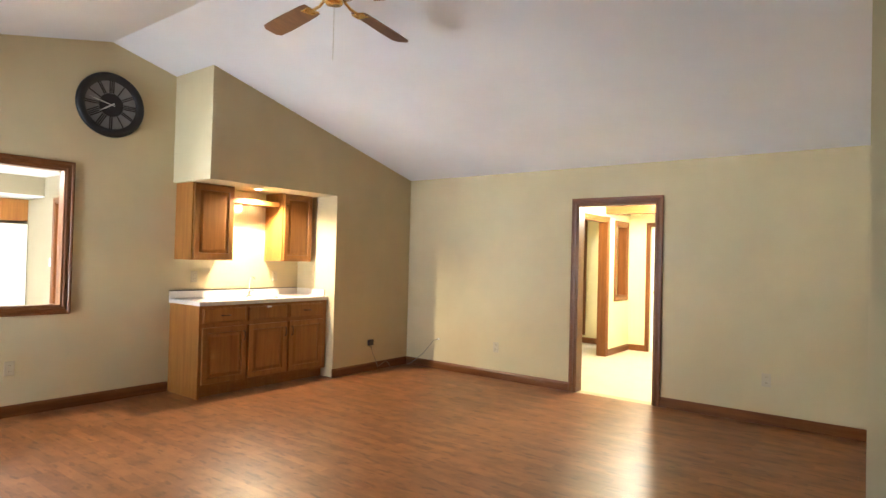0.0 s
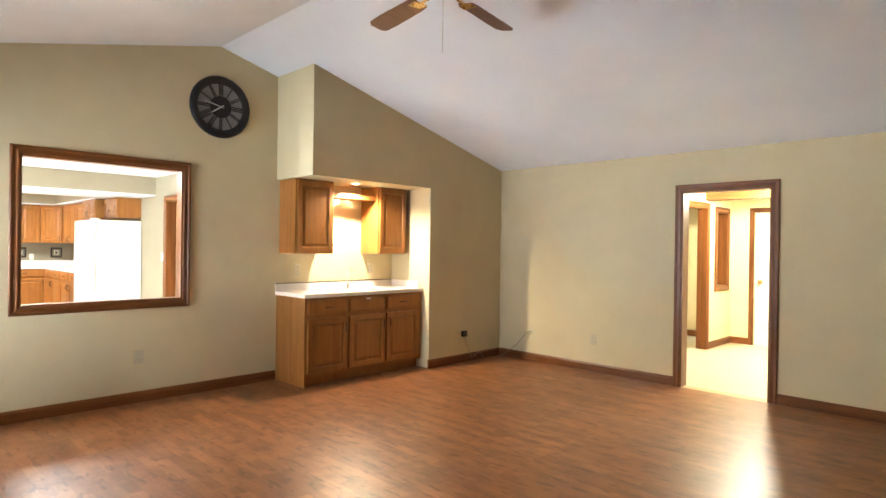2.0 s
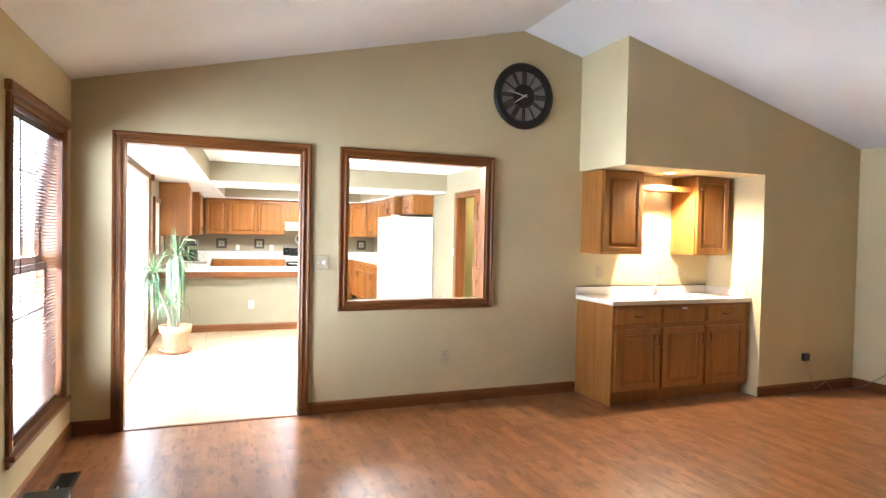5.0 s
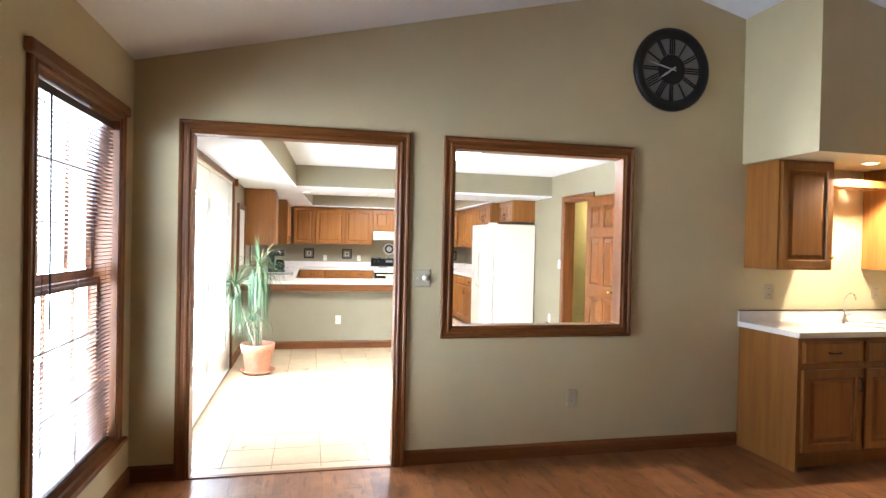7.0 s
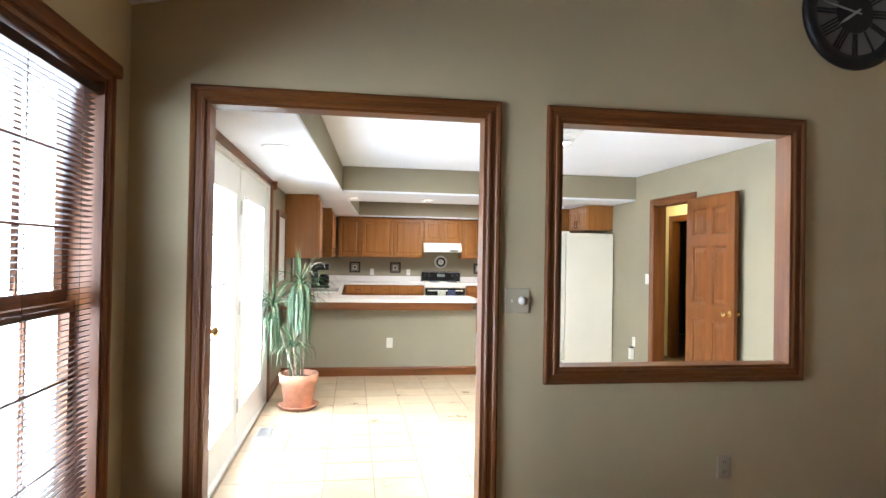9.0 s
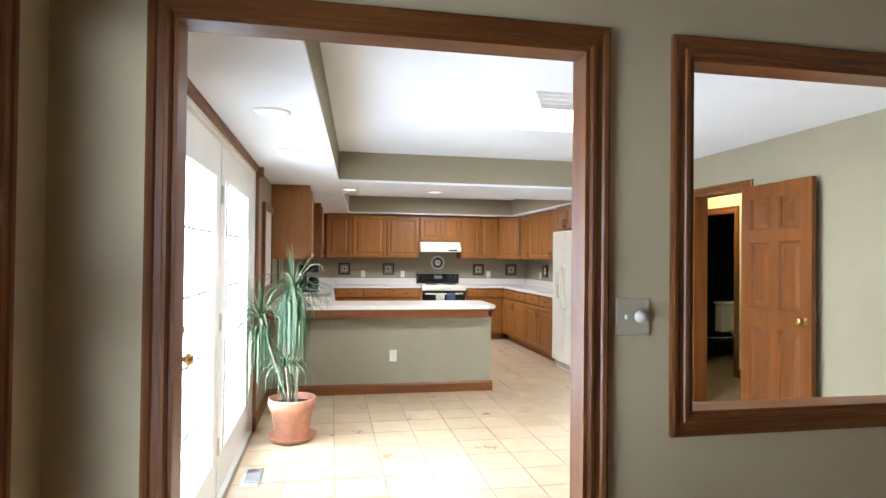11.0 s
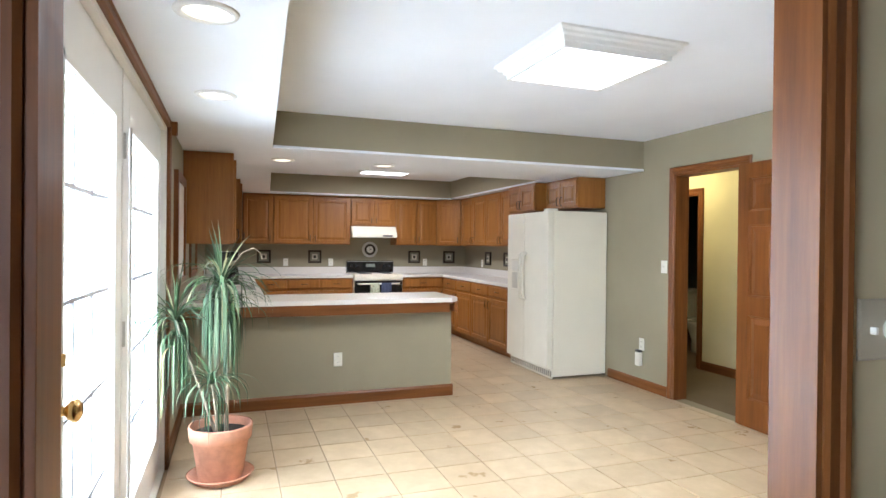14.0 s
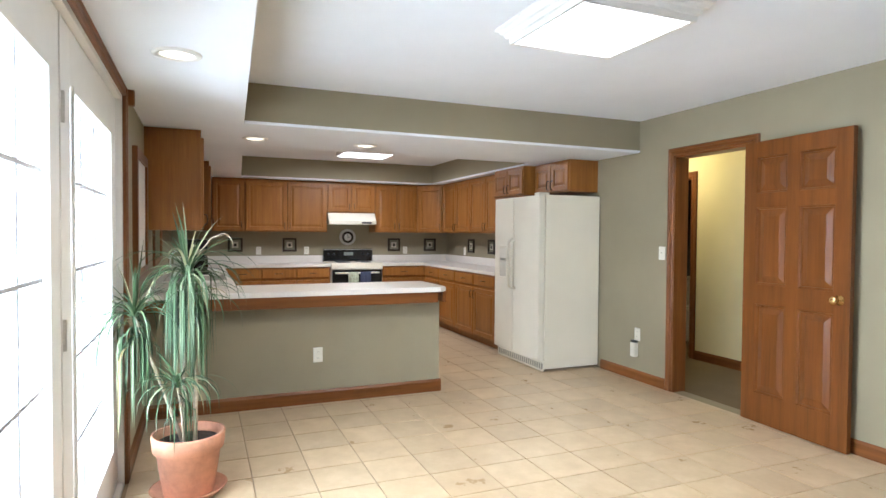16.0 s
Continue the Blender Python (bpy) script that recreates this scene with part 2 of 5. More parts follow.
LINEN = plain("white_curtain", (0.75, 0.74, 0.70), 0.9, 0, 0.05, 20)
NAVY = plain("dark_blue_wall_paint", (0.09, 0.12, 0.13), 0.7, 0, 0.15, 2)
TOWEL_A = plain("floral_towel", (0.42, 0.45, 0.33), 0.95, 0, 0.45, 40)
TOWEL_B = plain("navy_towel", (0.05, 0.06, 0.11), 0.95, 0, 0.2, 40)
PORCELAIN = plain("white_porcelain", (0.78, 0.76, 0.70), 0.15, 0, 0.02, 4)
CREAM_MAT = plain("cream_picture_mat", (0.62, 0.58, 0.46), 0.8, 0, 0.06, 30)

# ---- building helpers ----


def box(bm, x0, x1, y0, y1, z0, z1, bevel=0.0):
    r = bmesh.ops.create_cube(bm, size=1.0)
    bmesh.ops.scale(bm, vec=(abs(x1 - x0), abs(y1 - y0), abs(z1 - z0)), verts=r["verts"])
    bmesh.ops.translate(bm, vec=((x0 + x1) / 2, (y0 + y1) / 2, (z0 + z1) / 2), verts=r["verts"])
    if bevel:
        edges = list({e for v in r["verts"] for e in v.link_edges})
        bmesh.ops.bevel(bm, geom=edges, offset=bevel, segments=2, affect="EDGES", profile=0.6)
    return bm


def boxed(*args, bevel=0.0):
    return box(bmesh.new(), *args, bevel=bevel)


def mesh_of(bm, name, mat, smooth=False):
    me = bpy.data.meshes.new(name)
    bmesh.ops.recalc_face_normals(bm, faces=bm.faces)
    if smooth:
        for f in bm.faces:
            f.smooth = True
    bm.to_mesh(me)
    bm.free()
    me.materials.append(mat)
    return me


def part(name, bm, mat, parent=None, label="", smooth=False, m=None):
    ob = new(name, mesh_of(bm, name, mat, smooth))
    if parent:
        ob.parent = parent
    if m is not None:
        ob.matrix_local = m
    if label:
        ob["label"] = label
    return ob


def structure(name, bm, mat, label, category):
    return tagged(part(name, bm, mat), label, category, "", "structure")


def thing(name, label, category, m, group=""):
    ob = new(name)
    ob.empty_display_size = 0.1
    ob.matrix_world = m
    return tagged(ob, label, category, group)


def lathe(bm, profile, seg=32, m=Matrix()):
    """profile: (radius, z) from bottom to top, round local z."""
    rings = []
    for r, z in profile:
        if r < 1e-5:
            rings.append([bm.verts.new(m @ Vector((0, 0, z)))])
        else:
            rings.append([bm.verts.new(m @ Vector((r * math.cos(2 * math.pi * k / seg), r * math.sin(2 * math.pi * k / seg), z))) for k in range(seg)])
    for a, b in zip(rings, rings[1:]):
        for k in range(seg):
            j = (k + 1) % seg
            q = [a[k % len(a)], a[j % len(a)], b[j % len(b)], b[k % len(b)]]
            q = list(dict.fromkeys(q))
            if len(q) > 2:
                bm.faces.new(q)
    return bm


def tube(bm, pts, radius, seg=8):
    """A round tube along pts; radius: a number or one per point."""
    pts = [Vector(p) for p in pts]
    rad = radius if isinstance(radius, (list, tuple)) else [radius] * len(pts)
    rings, side = [], None
    for i, p in enumerate(pts):
        d = (pts[min(i + 1, len(pts) - 1)] - pts[max(i - 1, 0)]).normalized()
        if side is None:
            side = d.orthogonal().normalized()
        side = (side - d * side.dot(d)).normalized()
        up = d.cross(side)
        rings.append([bm.verts.new(p + rad[i] * (math.cos(2 * math.pi * k / seg) * side + math.sin(2 * math.pi * k / seg) * up)) for k in range(seg)])
    for a, b in zip(rings, rings[1:]):
        for k in range(seg):
            bm.faces.new((a[k], a[(k + 1) % seg], b[(k + 1) % seg], b[k]))
    bm.faces.new(rings[0][::-1])
    bm.faces.new(rings[-1])
    return bm


def stepped(bm, x0, x1, z0, z1, levels, m=Matrix(), back=True):
    """Nested rectangles in the local xz plane: levels of (inset, y); the last one is closed."""
    rings = []
    for i, y in levels:
        rings.append([bm.verts.new(m @ Vector(p)) for p in ((x0 + i, y, z0 + i), (x1 - i, y, z0 + i), (x1 - i, y, z1 - i), (x0 + i, y, z1 - i))])
    for a, b in zip(rings, rings[1:]):
        for k in range(4):
            bm.faces.new((a[k], a[(k + 1) % 4], b[(k + 1) % 4], b[k]))
    bm.faces.new(rings[-1])
    if back:
        bm.faces.new(rings[0][::-1])
    return bm


def raised_panel(bm, x0, x1, z0, z1, t=0.02, stile=0.05):
    """A raised-panel cabinet front standing proud of y = 0 towards -y."""
    return stepped(bm, x0, x1, z0, z1, ((0, 0), (0, -t + 0.004), (0.004, -t), (stile, -t), (stile + 0.005, -t + 0.011), (stile + 0.014, -t + 0.011), (stile + 0.04, -t + 0.002)))


def slab_front(bm, x0, x1, z0, z1, t=0.02):
    return stepped(bm, x0, x1, z0, z1, ((0, 0), (0, -t + 0.009), (0.006, -t + 0.007), (0.012, -t), (0.02, -t)))


def bow_handle(bm, x, z, vertical=True, length=0.09, y=-0.02):
    a = Vector((0, 0, length / 2)) if vertical else Vector((length / 2, 0, 0))
    c = Vector((x, y, z))
    out = Vector((0, -0.026, 0))
    return tube(bm, (c - a, c - a * 0.92 + out * 0.8, c - a * 0.4 + out, c + a * 0.4 + out, c + a * 0.92 + out * 0.8, c + a), 0.0045, 6)


FACE_X, FACE_NY, FACE_Y = 90, 0, 180  # turns that make a front look towards +x, -y, +y


def cabinet(name, label, m, w, d, h, fronts, toe=0.0, group="", knob=None, body_mat=None):
    """m: pose of the front lower left corner; fronts: (kind, x0, x1, z0, z1, handle x, handle z)."""
    top = thing(name, label, "cabinet", m, group)
    bm = bmesh.new()
    if toe:
        box(bm, 0.0, w, 0.07, d, 0, toe)
        box(bm, 0, w, 0, d, toe, h, 0.002)
    else:
        box(bm, 0, w, 0, d, 0, h, 0.002)
    part("body", bm, body_mat or OAK, top)
    for kind, x0, x1, z0, z1, hx, hz in fronts:
        f = raised_panel(bmesh.new(), x0, x1, z0, z1) if kind == "door" else slab_front(bmesh.new(), x0, x1, z0, z1)
        front = part(kind if kind == "door" else "drawer_front", f, OAK, top)
        if hx is not None:
            if knob:
                k = lathe(bmesh.new(), ((0.004, 0), (0.004, 0.012), (0.012, 0.016), (0.014, 0.022), (0.009, 0.028), (0, 0.03)), 14, pose(hx, -0.02, hz, 90, 0, 0))
                part("knob", k, knob, front, "small brass knob", True)
            else:
                part("handle", bow_handle(bmesh.new(), hx, hz, kind == "door"), DARK_METAL, front, "dark bronze pull", True)
    return top


def wall_run(bm, axis, at0, at1, a0, a1, z0, z1, holes=()):
    """A wall slab with rectangular holes. axis 'x': the slab spans x at0..at1 and runs along y a0..a1."""

    def put(u0, u1, w0, w1):
        if u1 - u0 > 1e-4 and w1 - w0 > 1e-4:
            box(bm, *((at0, at1, u0, u1) if axis == "x" else (u0, u1, at0, at1)), w0, w1)

    u = a0
    for h0, h1, k0, k1 in sorted(holes):
        put(u, h0, z0, z1)
        put(h0, h1, z0, k0)
        put(h0, h1, k1, z1)
        u = h1
    put(u, a1, z0, z1)
    return bm


CASING = ((0.0, 0.0), (0.0, 0.012), (0.008, 0.018), (0.018, 0.018), (0.022, 0.013), (0.040, 0.013), (0.046, 0.019), (0.058, 0.021), (0.066, 0.016), (0.066, 0.0))


def casing(name, label, m, w, z0, z1, sill=True, bottom=False, reveal=0.005):
    """Moulded trim round an opening in the local xz plane, 0..w wide, standing out towards -y: a thing with one mesh a side."""
    top = tagged(new(name), label, "door casing" if not bottom else "window casing", "", "structure")
    top.matrix_world = m

    def strip(a, b, out_a, out_b):
        bm = bmesh.new()
        rows = []
        for o, y in CASING:
            rows.append((bm.verts.new((a[0] + out_a[0] * o, -y, a[1] + out_a[1] * o)), bm.verts.new((b[0] + out_b[0] * o, -y, b[1] + out_b[1] * o))))
        for (p, q), (r, s) in zip(rows, rows[1:]):
            bm.faces.new((p, q, s, r))
        bm.faces.new([r[0] for r in rows])
        bm.faces.new([r[1] for r in rows][::-1])
        return bm

    lo = -1 if bottom else 0
    along = TRIM_Y if abs(m.to_euler().z) > 1 and abs(abs(m.to_euler().z) - math.pi) > 1 else TRIM_X
    part("side_casing", strip((0, z0), (0, z1), (-1, lo), (-1, 1)), TRIM, top)
    part("side_casing", strip((w, z0), (w, z1), (1, lo), (1, 1)), TRIM, top)
    part("head_casing", strip((0, z1), (w, z1), (-1, 1), (1, 1)), along, top)
    if bottom:
        part("sill_casing", strip((0, z0), (w, z0), (-1, -1), (1, -1)), along, top)
    return top


def baseboard(runs, z=0.095, t=0.014):
    """runs: (x0, y0, x1, y1, nx, ny), the wall line and the way the board faces."""
    for x0, y0, x1, y1, nx, ny in runs:
        bm = bmesh.new()
        prof = ((0, 0), (t, 0), (t, z - 0.02), (t * 0.75, z - 0.012), (t * 0.45, z - 0.004), (0.003, z), (0, z))
        rows = [(bm.verts.new((x0 + nx * o, y0 + ny * o, h)), bm.verts.new((x1 + nx * o, y1 + ny * o, h))) for o, h in prof]
        for (p, q), (r, s) in zip(rows, rows[1:] + rows[:1]):
            bm.faces.new((p, q, s, r))
        bm.faces.new([r[0] for r in rows])
        bm.faces.new([r[1] for r in rows][::-1])
        structure("baseboard", bm, TRIM_X if abs(x1 - x0) > abs(y1 - y0) else TRIM_Y, "reddish-brown stained wooden baseboard along the wall", "baseboard")

# ---- structure ----
WX, WK = -5.235, -5.315          # the two faces of the wall between living room and kitchen
WY, FY = -0.89, 6.0           # window wall and far wall of the living room
EX = 4.6                       # wall behind the walker
RIDGE_Y, RIDGE_Z, EAVE, EAVE_N = 2.565, 3.256, 2.44, 2.37
LY, KY, BX = -0.725, 3.345, -13.62   # kitchen: patio wall, hall wall, range wall
SX = -4.575                   # front of the bar's furred-out wall
NICHE0, NICHE1, NICHE_Z = 3.172, 4.73, 2.048

# living room floor: one subfloor, the boards lie on it further down
structure("floor_living", boxed(WX - 0.06, EX, WY, FY + 0.06, -0.12, -0.012), plain("subfloor", (0.10, 0.04, 0.02), 0.8), "dark underlay beneath wooden laminate boards", "floor")
structure("floor_kitchen", boxed(BX, WX - 0.06, LY, KY, -0.12, -0.004), GROUT, "tan grout bed of a beige tiled floor", "floor")

# wall between the rooms, with the doorway and the pass-through
OPEN = (-0.576, 0.657, 0.0, 2.052)
PASS = (1.008, 2.228, 0.877, 2.05)
WALL_Z = 2.36
bm = wall_run(bmesh.new(), "x", WK, WX, WY - 0.14, FY + 0.12, -0.1, WALL_Z, [OPEN, PASS])
for x0, x1 in ((WK, WX),):
    ring = [(WY, WALL_Z), (FY, WALL_Z), (FY, EAVE_N + 0.02), (RIDGE_Y, RIDGE_Z + 0.03), (WY, EAVE + 0.02)]
    a = [bm.verts.new((x0, y, z)) for y, z in ring]
    b = [bm.verts.new((x1, y, z)) for y, z in ring]
    bm.faces.new(a[::-1])
    bm.faces.new(b)
    for k in range(5):
        bm.faces.new((a[k], a[(k + 1) % 5], b[(k + 1) % 5], b[k]))
structure("wall_west", bm, TAN, "tan painted gable wall with a doorway and a pass-through", "wall")
# olive skin on the kitchen side of that wall
structure("wall_kitchen_east", wall_run(bmesh.new(), "x", WK - 0.012, WK - 0.002, LY, KY, 0, 2.366, [OPEN, PASS]), OLIVE, "olive green painted wall with a doorway and a pass-through", "wall")

# furred-out wall round the bar niche
bm = boxed(WX, SX, NICHE1, FY, 0, NICHE_Z)
slope = (RIDGE_Z - EAVE_N) / (FY - RIDGE_Y)
top0, top1 = RIDGE_Z - slope * (NICHE0 - RIDGE_Y) + 0.02, EAVE_N + 0.02
ring = [(NICHE0, NICHE_Z), (FY, NICHE_Z), (FY, top1), (NICHE0, top0)]
a = [bm.verts.new((WX + 0.001, y, z)) for y, z in ring]
b = [bm.verts.new((SX, y, z)) for y, z in ring]
bm.faces.new(a[::-1])
bm.faces.new(b)
for k in range(4):
    bm.faces.new((a[k], a[(k + 1) % 4], b[(k + 1) % 4], b[k]))
structure("wall_bar_niche", bm, TAN, "tan painted furred-out wall over a bar niche", "wall")

# far wall with the foyer door
FDOOR = (-2.231, -1.412, 0.0, 1.975)
structure("wall_north", wall_run(bmesh.new(), "y", FY, FY + 0.12, WX, EX, -0.1, EAVE_N + 0.02, [FDOOR]), TAN, "tan painted wall with a doorway to the foyer", "wall")
# window wall: a pair of tall windows
WIN = (-4.985, -4.0, 0.33, 2.05)
structure("wall_south", wall_run(bmesh.new(), "y", WY - 0.14, WY, WX, EX, -0.1, EAVE + 0.02, [WIN]), TAN, "tan painted wall with a tall window", "wall")
bm = wall_run(bmesh.new(), "x", EX, EX + 0.12, WY - 0.14, FY + 0.12, -0.1, RIDGE_Z)
structure("wall_east", bm, TAN, "tan painted end wall of the living room", "wall")
structure("wall_east_return", boxed(0.32, EX, 3.4, FY, 0, RIDGE_Z), TAN, "tan painted wall return", "wall")

# vaulted ceiling
bm = bmesh.new()
for y_low, out, low in ((WY, -0.2, EAVE), (FY, 0.2, EAVE_N)):
    s = (RIDGE_Z - low) / abs(RIDGE_Y - y_low)
    ring = [(RIDGE_Y, RIDGE_Z), (y_low + out, low - s * 0.2), (y_low + out, low - s * 0.2 + 0.14), (RIDGE_Y, RIDGE_Z + 0.14)]
    a = [bm.verts.new((WK, y, z)) for y, z in ring]
    b = [bm.verts.new((EX + 0.12, y, z)) for y, z in ring]
    bm.faces.new(a)
    bm.faces.new(b[::-1])
    for k in range(4):
        bm.faces.new((a[k], a[(k + 1) % 4], b[(k + 1) % 4], b[k]))
structure("ceiling", bm, WHITE_CEIL, "white textured vaulted ceiling", "ceiling")

# kitchen shell
PATIO = (-8.28, -5.95, 0.0, 2.035)
SINKWIN = (-11.15, -10.3, 1.1, 1.95)
structure("wall_kitchen_south", wall_run(bmesh.new(), "y", LY - 0.14, LY, BX - 0.12, WK - 0.012, -0.1, 2.5, [PATIO, SINKWIN]), OLIVE, "olive green painted wall with a patio door", "wall")
KDOOR = (-8.65, -7.905, 0.0, 2.0)
structure("wall_kitchen_north", wall_run(bmesh.new(), "y", KY, KY + 0.12, BX - 0.12, WK, -0.1, 2.5, [KDOOR]), OLIVE, "olive green painted wall with a hall door", "wall")
structure("wall_kitchen_west", wall_run(bmesh.new(), "x", BX - 0.12, BX, LY, KY, -0.1, 2.5), OLIVE, "olive green painted wall behind the range", "wall")
structure("ceiling_kitchen", boxed(BX, WK - 0.012, LY, KY, 2.366, 2.5), WHITE_CEIL, "white flat kitchen ceiling", "ceiling")
# dropped soffits: white underneath, olive on their upright faces
SOF = 2.083
B0, B1, S0, S1, S2 = -9.085, -10.2, -0.095, 2.9, -13.15


def prism(bm, ring, z0, z1):
    a = [bm.verts.new((x, y, z0)) for x, y in ring]
    b = [bm.verts.new((x, y, z1)) for x, y in ring]
    bm.faces.new(a[::-1])
    bm.faces.new(b)
    for k in range(len(ring)):
        bm.faces.new((a[k], a[(k + 1) % len(ring)], b[(k + 1) % len(ring)], b[k]))
    return bm


EDGE = [(WK - 0.012, LY), (WK - 0.012, -0.245), (B0, S0 + 0.02), (BX, 0.17), (BX, LY)]
RUNS = ((B0, B1, S0 + 0.025, KY), (B1, BX, S1, KY), (S2, BX, 0.1, S1))
UNDER, FACES = "white underside of the dropped kitchen soffit", "olive green painted upright faces of the soffit"
structure("soffit", prism(bmesh.new(), EDGE, SOF, SOF + 0.02), WHITE_CEIL, UNDER, "soffit")
structure("soffit_face", prism(bmesh.new(), [(x, y - 0.002 if y > LY else y) for x, y in EDGE], SOF + 0.02, 2.365), OLIVE, FACES, "soffit")
for x0, x1, y0, y1 in RUNS:
    structure("soffit", boxed(x0, x1, y0, y1, SOF + 0.0005, SOF + 0.02), WHITE_CEIL, UNDER, "soffit")
    structure("soffit_face", boxed(x0 - 0.002, x1 + 0.001, y0, y1, SOF + 0.02, 2.3655), OLIVE, FACES, "soffit")

# hall and bathroom behind the kitchen door
HY = 4.58
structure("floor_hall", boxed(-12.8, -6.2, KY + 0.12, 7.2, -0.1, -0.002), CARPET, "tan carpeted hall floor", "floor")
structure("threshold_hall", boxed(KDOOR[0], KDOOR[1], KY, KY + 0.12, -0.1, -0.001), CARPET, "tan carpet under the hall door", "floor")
BATH = (-10.4, -9.67, 0.0, 1.96)
structure("wall_hall", wall_run(bmesh.new(), "y", HY, HY + 0.1, -12.8, -6.2, 0, 2.4, [BATH]), YELLOW, "yellow painted hall wall", "wall")
structure("wall_hall_west", boxed(-12.9, -12.8, KY + 0.12, 7.2, 0, 2.4), NAVY, "dark blue painted wall", "wall")
structure("wall_hall_east", boxed(-6.2, -6.1, KY + 0.12, HY, 0, 2.4), YELLOW, "yellow painted hall end wall", "wall")
structure("wall_hall_back", boxed(-11.2, -6.2, KY + 0.12, KY + 0.13, 2.0, 2.4), YELLOW, "yellow painted hall wall over the door", "wall")
structure("wall_bath", boxed(-12.8, -8.9, 7.1, 7.2, 0, 2.4), NAVY, "dark blue painted bathroom wall", "wall")
structure("wall_bath_side", boxed(-9.0, -8.9, HY + 0.1, 7.1, 0, 2.4), NAVY, "dark blue painted bathroom wall", "wall")
structure("ceiling_hall", boxed(-12.9, -6.1, KY + 0.12, 7.2, 2.4, 2.5), WHITE_CEIL, "white hall ceiling", "ceiling")

# foyer and the room beside it
FX, NY, SNY = -2.9, 9.45, 9.66      # foyer: side wall, entry wall, wall of the room beside it
structure("floor_foyer", boxed(-6.6, 0.6, FY + 0.12, SNY + 0.1, -0.1, -0.003), PALE_FLOOR, "pale cream vinyl foyer floor", "floor")
structure("threshold_foyer", boxed(FDOOR[0], FDOOR[1], FY, FY + 0.12, -0.1, -0.002), PALE_FLOOR, "pale vinyl under the foyer doorway", "floor")
FOPEN = (6.6, 8.5, 0.0, 1.98)
FWIN = (8.86, 9.29, 0.86, 1.95)
structure("wall_foyer_west", wall_run(bmesh.new(), "x", FX - 0.12, FX, FY + 0.12, NY, 0, 2.42, [FOPEN, FWIN]), YELLOW, "cream yellow painted foyer wall with a cased opening", "wall")
ENTRY = (-2.57, -1.67, 0.0, 1.95)
structure("wall_foyer_north", wall_run(bmesh.new(), "y", NY, NY + 0.12, FX - 0.12, 0.6, 0, 2.42, [ENTRY]), YELLOW, "cream yellow painted foyer wall with the entry door", "wall")
structure("wall_foyer_east", boxed(0.5, 0.6, FY + 0.12, NY, 0, 2.42), YELLOW, "cream yellow painted foyer wall", "wall")
STUDYWIN = (-4.75, -3.78, 0.2, 2.03)
structure("wall_study_north", wall_run(bmesh.new(), "y", SNY, SNY + 0.12, -6.6, FX - 0.12, 0, 2.42, [STUDYWIN]), YELLOW, "pale painted wall with a tall window", "wall")
structure("wall_study_west", boxed(-6.7, -6.6, FY + 0.12, SNY + 0.12, 0, 2.42), YELLOW, "pale painted wall", "wall")
structure("foyer_back_of_wall", wall_run(bmesh.new(), "y", FY + 0.122, FY + 0.13, -6.6, 0.5, 0, 2.42, [FDOOR]), YELLOW, "cream yellow painted wall round the doorway", "wall")
structure("ceiling_foyer", boxed(-6.7, 0.6, FY + 0.12, SNY + 0.12, 2.42, 2.52), WHITE_CEIL, "white foyer ceiling", "ceiling")
structure("ceiling_beam", boxed(FX, 0.5, 8.42, 8.58, 2.08, 2.26, bevel=0.006), TRIM_X, "brown stained wooden ceiling beam", "beam")

# ---- trim ----
casing("doorway_casing", "reddish-brown moulded wooden casing round the kitchen doorway", pose(WX, OPEN[0], 0, 0, 0, 90), OPEN[1] - OPEN[0], 0, OPEN[3])
casing("pass_through_casing", "reddish-brown moulded wooden frame round the pass-through", pose(WX, PASS[0], 0, 0, 0, 90), PASS[1] - PASS[0], PASS[2], PASS[3], bottom=True)
casing("doorway_casing", "reddish-brown moulded wooden casing on the kitchen side", pose(WK - 0.012, OPEN[1], 0, 0, 0, -90), OPEN[1] - OPEN[0], 0, OPEN[3])
casing("pass_through_casing", "reddish-brown moulded wooden frame on the kitchen side", pose(WK - 0.012, PASS[1], 0, 0, 0, -90), PASS[1] - PASS[0], PASS[2], PASS[3], bottom=True)
casing("foyer_door_casing", "dark reddish-brown wooden casing round the foyer doorway", pose(FDOOR[0], FY, 0), FDOOR[1] - FDOOR[0], 0, FDOOR[3])
casing("window_casing", "dark reddish-brown wooden casing round a tall window", pose(WIN[1], WY, 0, 0, 0, 180), WIN[1] - WIN[0], WIN[2], WIN[3], bottom=True)
casing("patio_door_casing", "reddish-brown moulded wooden casing over the patio door", pose(PATIO[1], LY, 0, 0, 0, 180), PATIO[1] - PATIO[0], 0, PATIO[3])
casing("hall_door_casing", "reddish-brown wooden casing round the hall doorway", pose(KDOOR[0], KY, 0), KDOOR[1] - KDOOR[0], 0, KDOOR[3])
casing("bathroom_door_casing", "brown wooden casing round the bathroom doorway", pose(BATH[0], HY, 0), BATH[1] - BATH[0], 0, BATH[3])
casing("cased_opening_trim", "brown wooden casing round the cased opening", pose(FX, FOPEN[0], 0, 0, 0, 90), FOPEN[1] - FOPEN[0], 0, FOPEN[3])
casing("foyer_window_casing", "brown wooden frame round an interior window", pose(FX, FWIN[0], 0, 0, 0, 90), FWIN[1] - FWIN[0], FWIN[2], FWIN[3], bottom=True)
casing("entry_door_casing", "brown wooden casing round the entry door", pose(ENTRY[0], NY, 0), ENTRY[1] - ENTRY[0], 0, ENTRY[3])
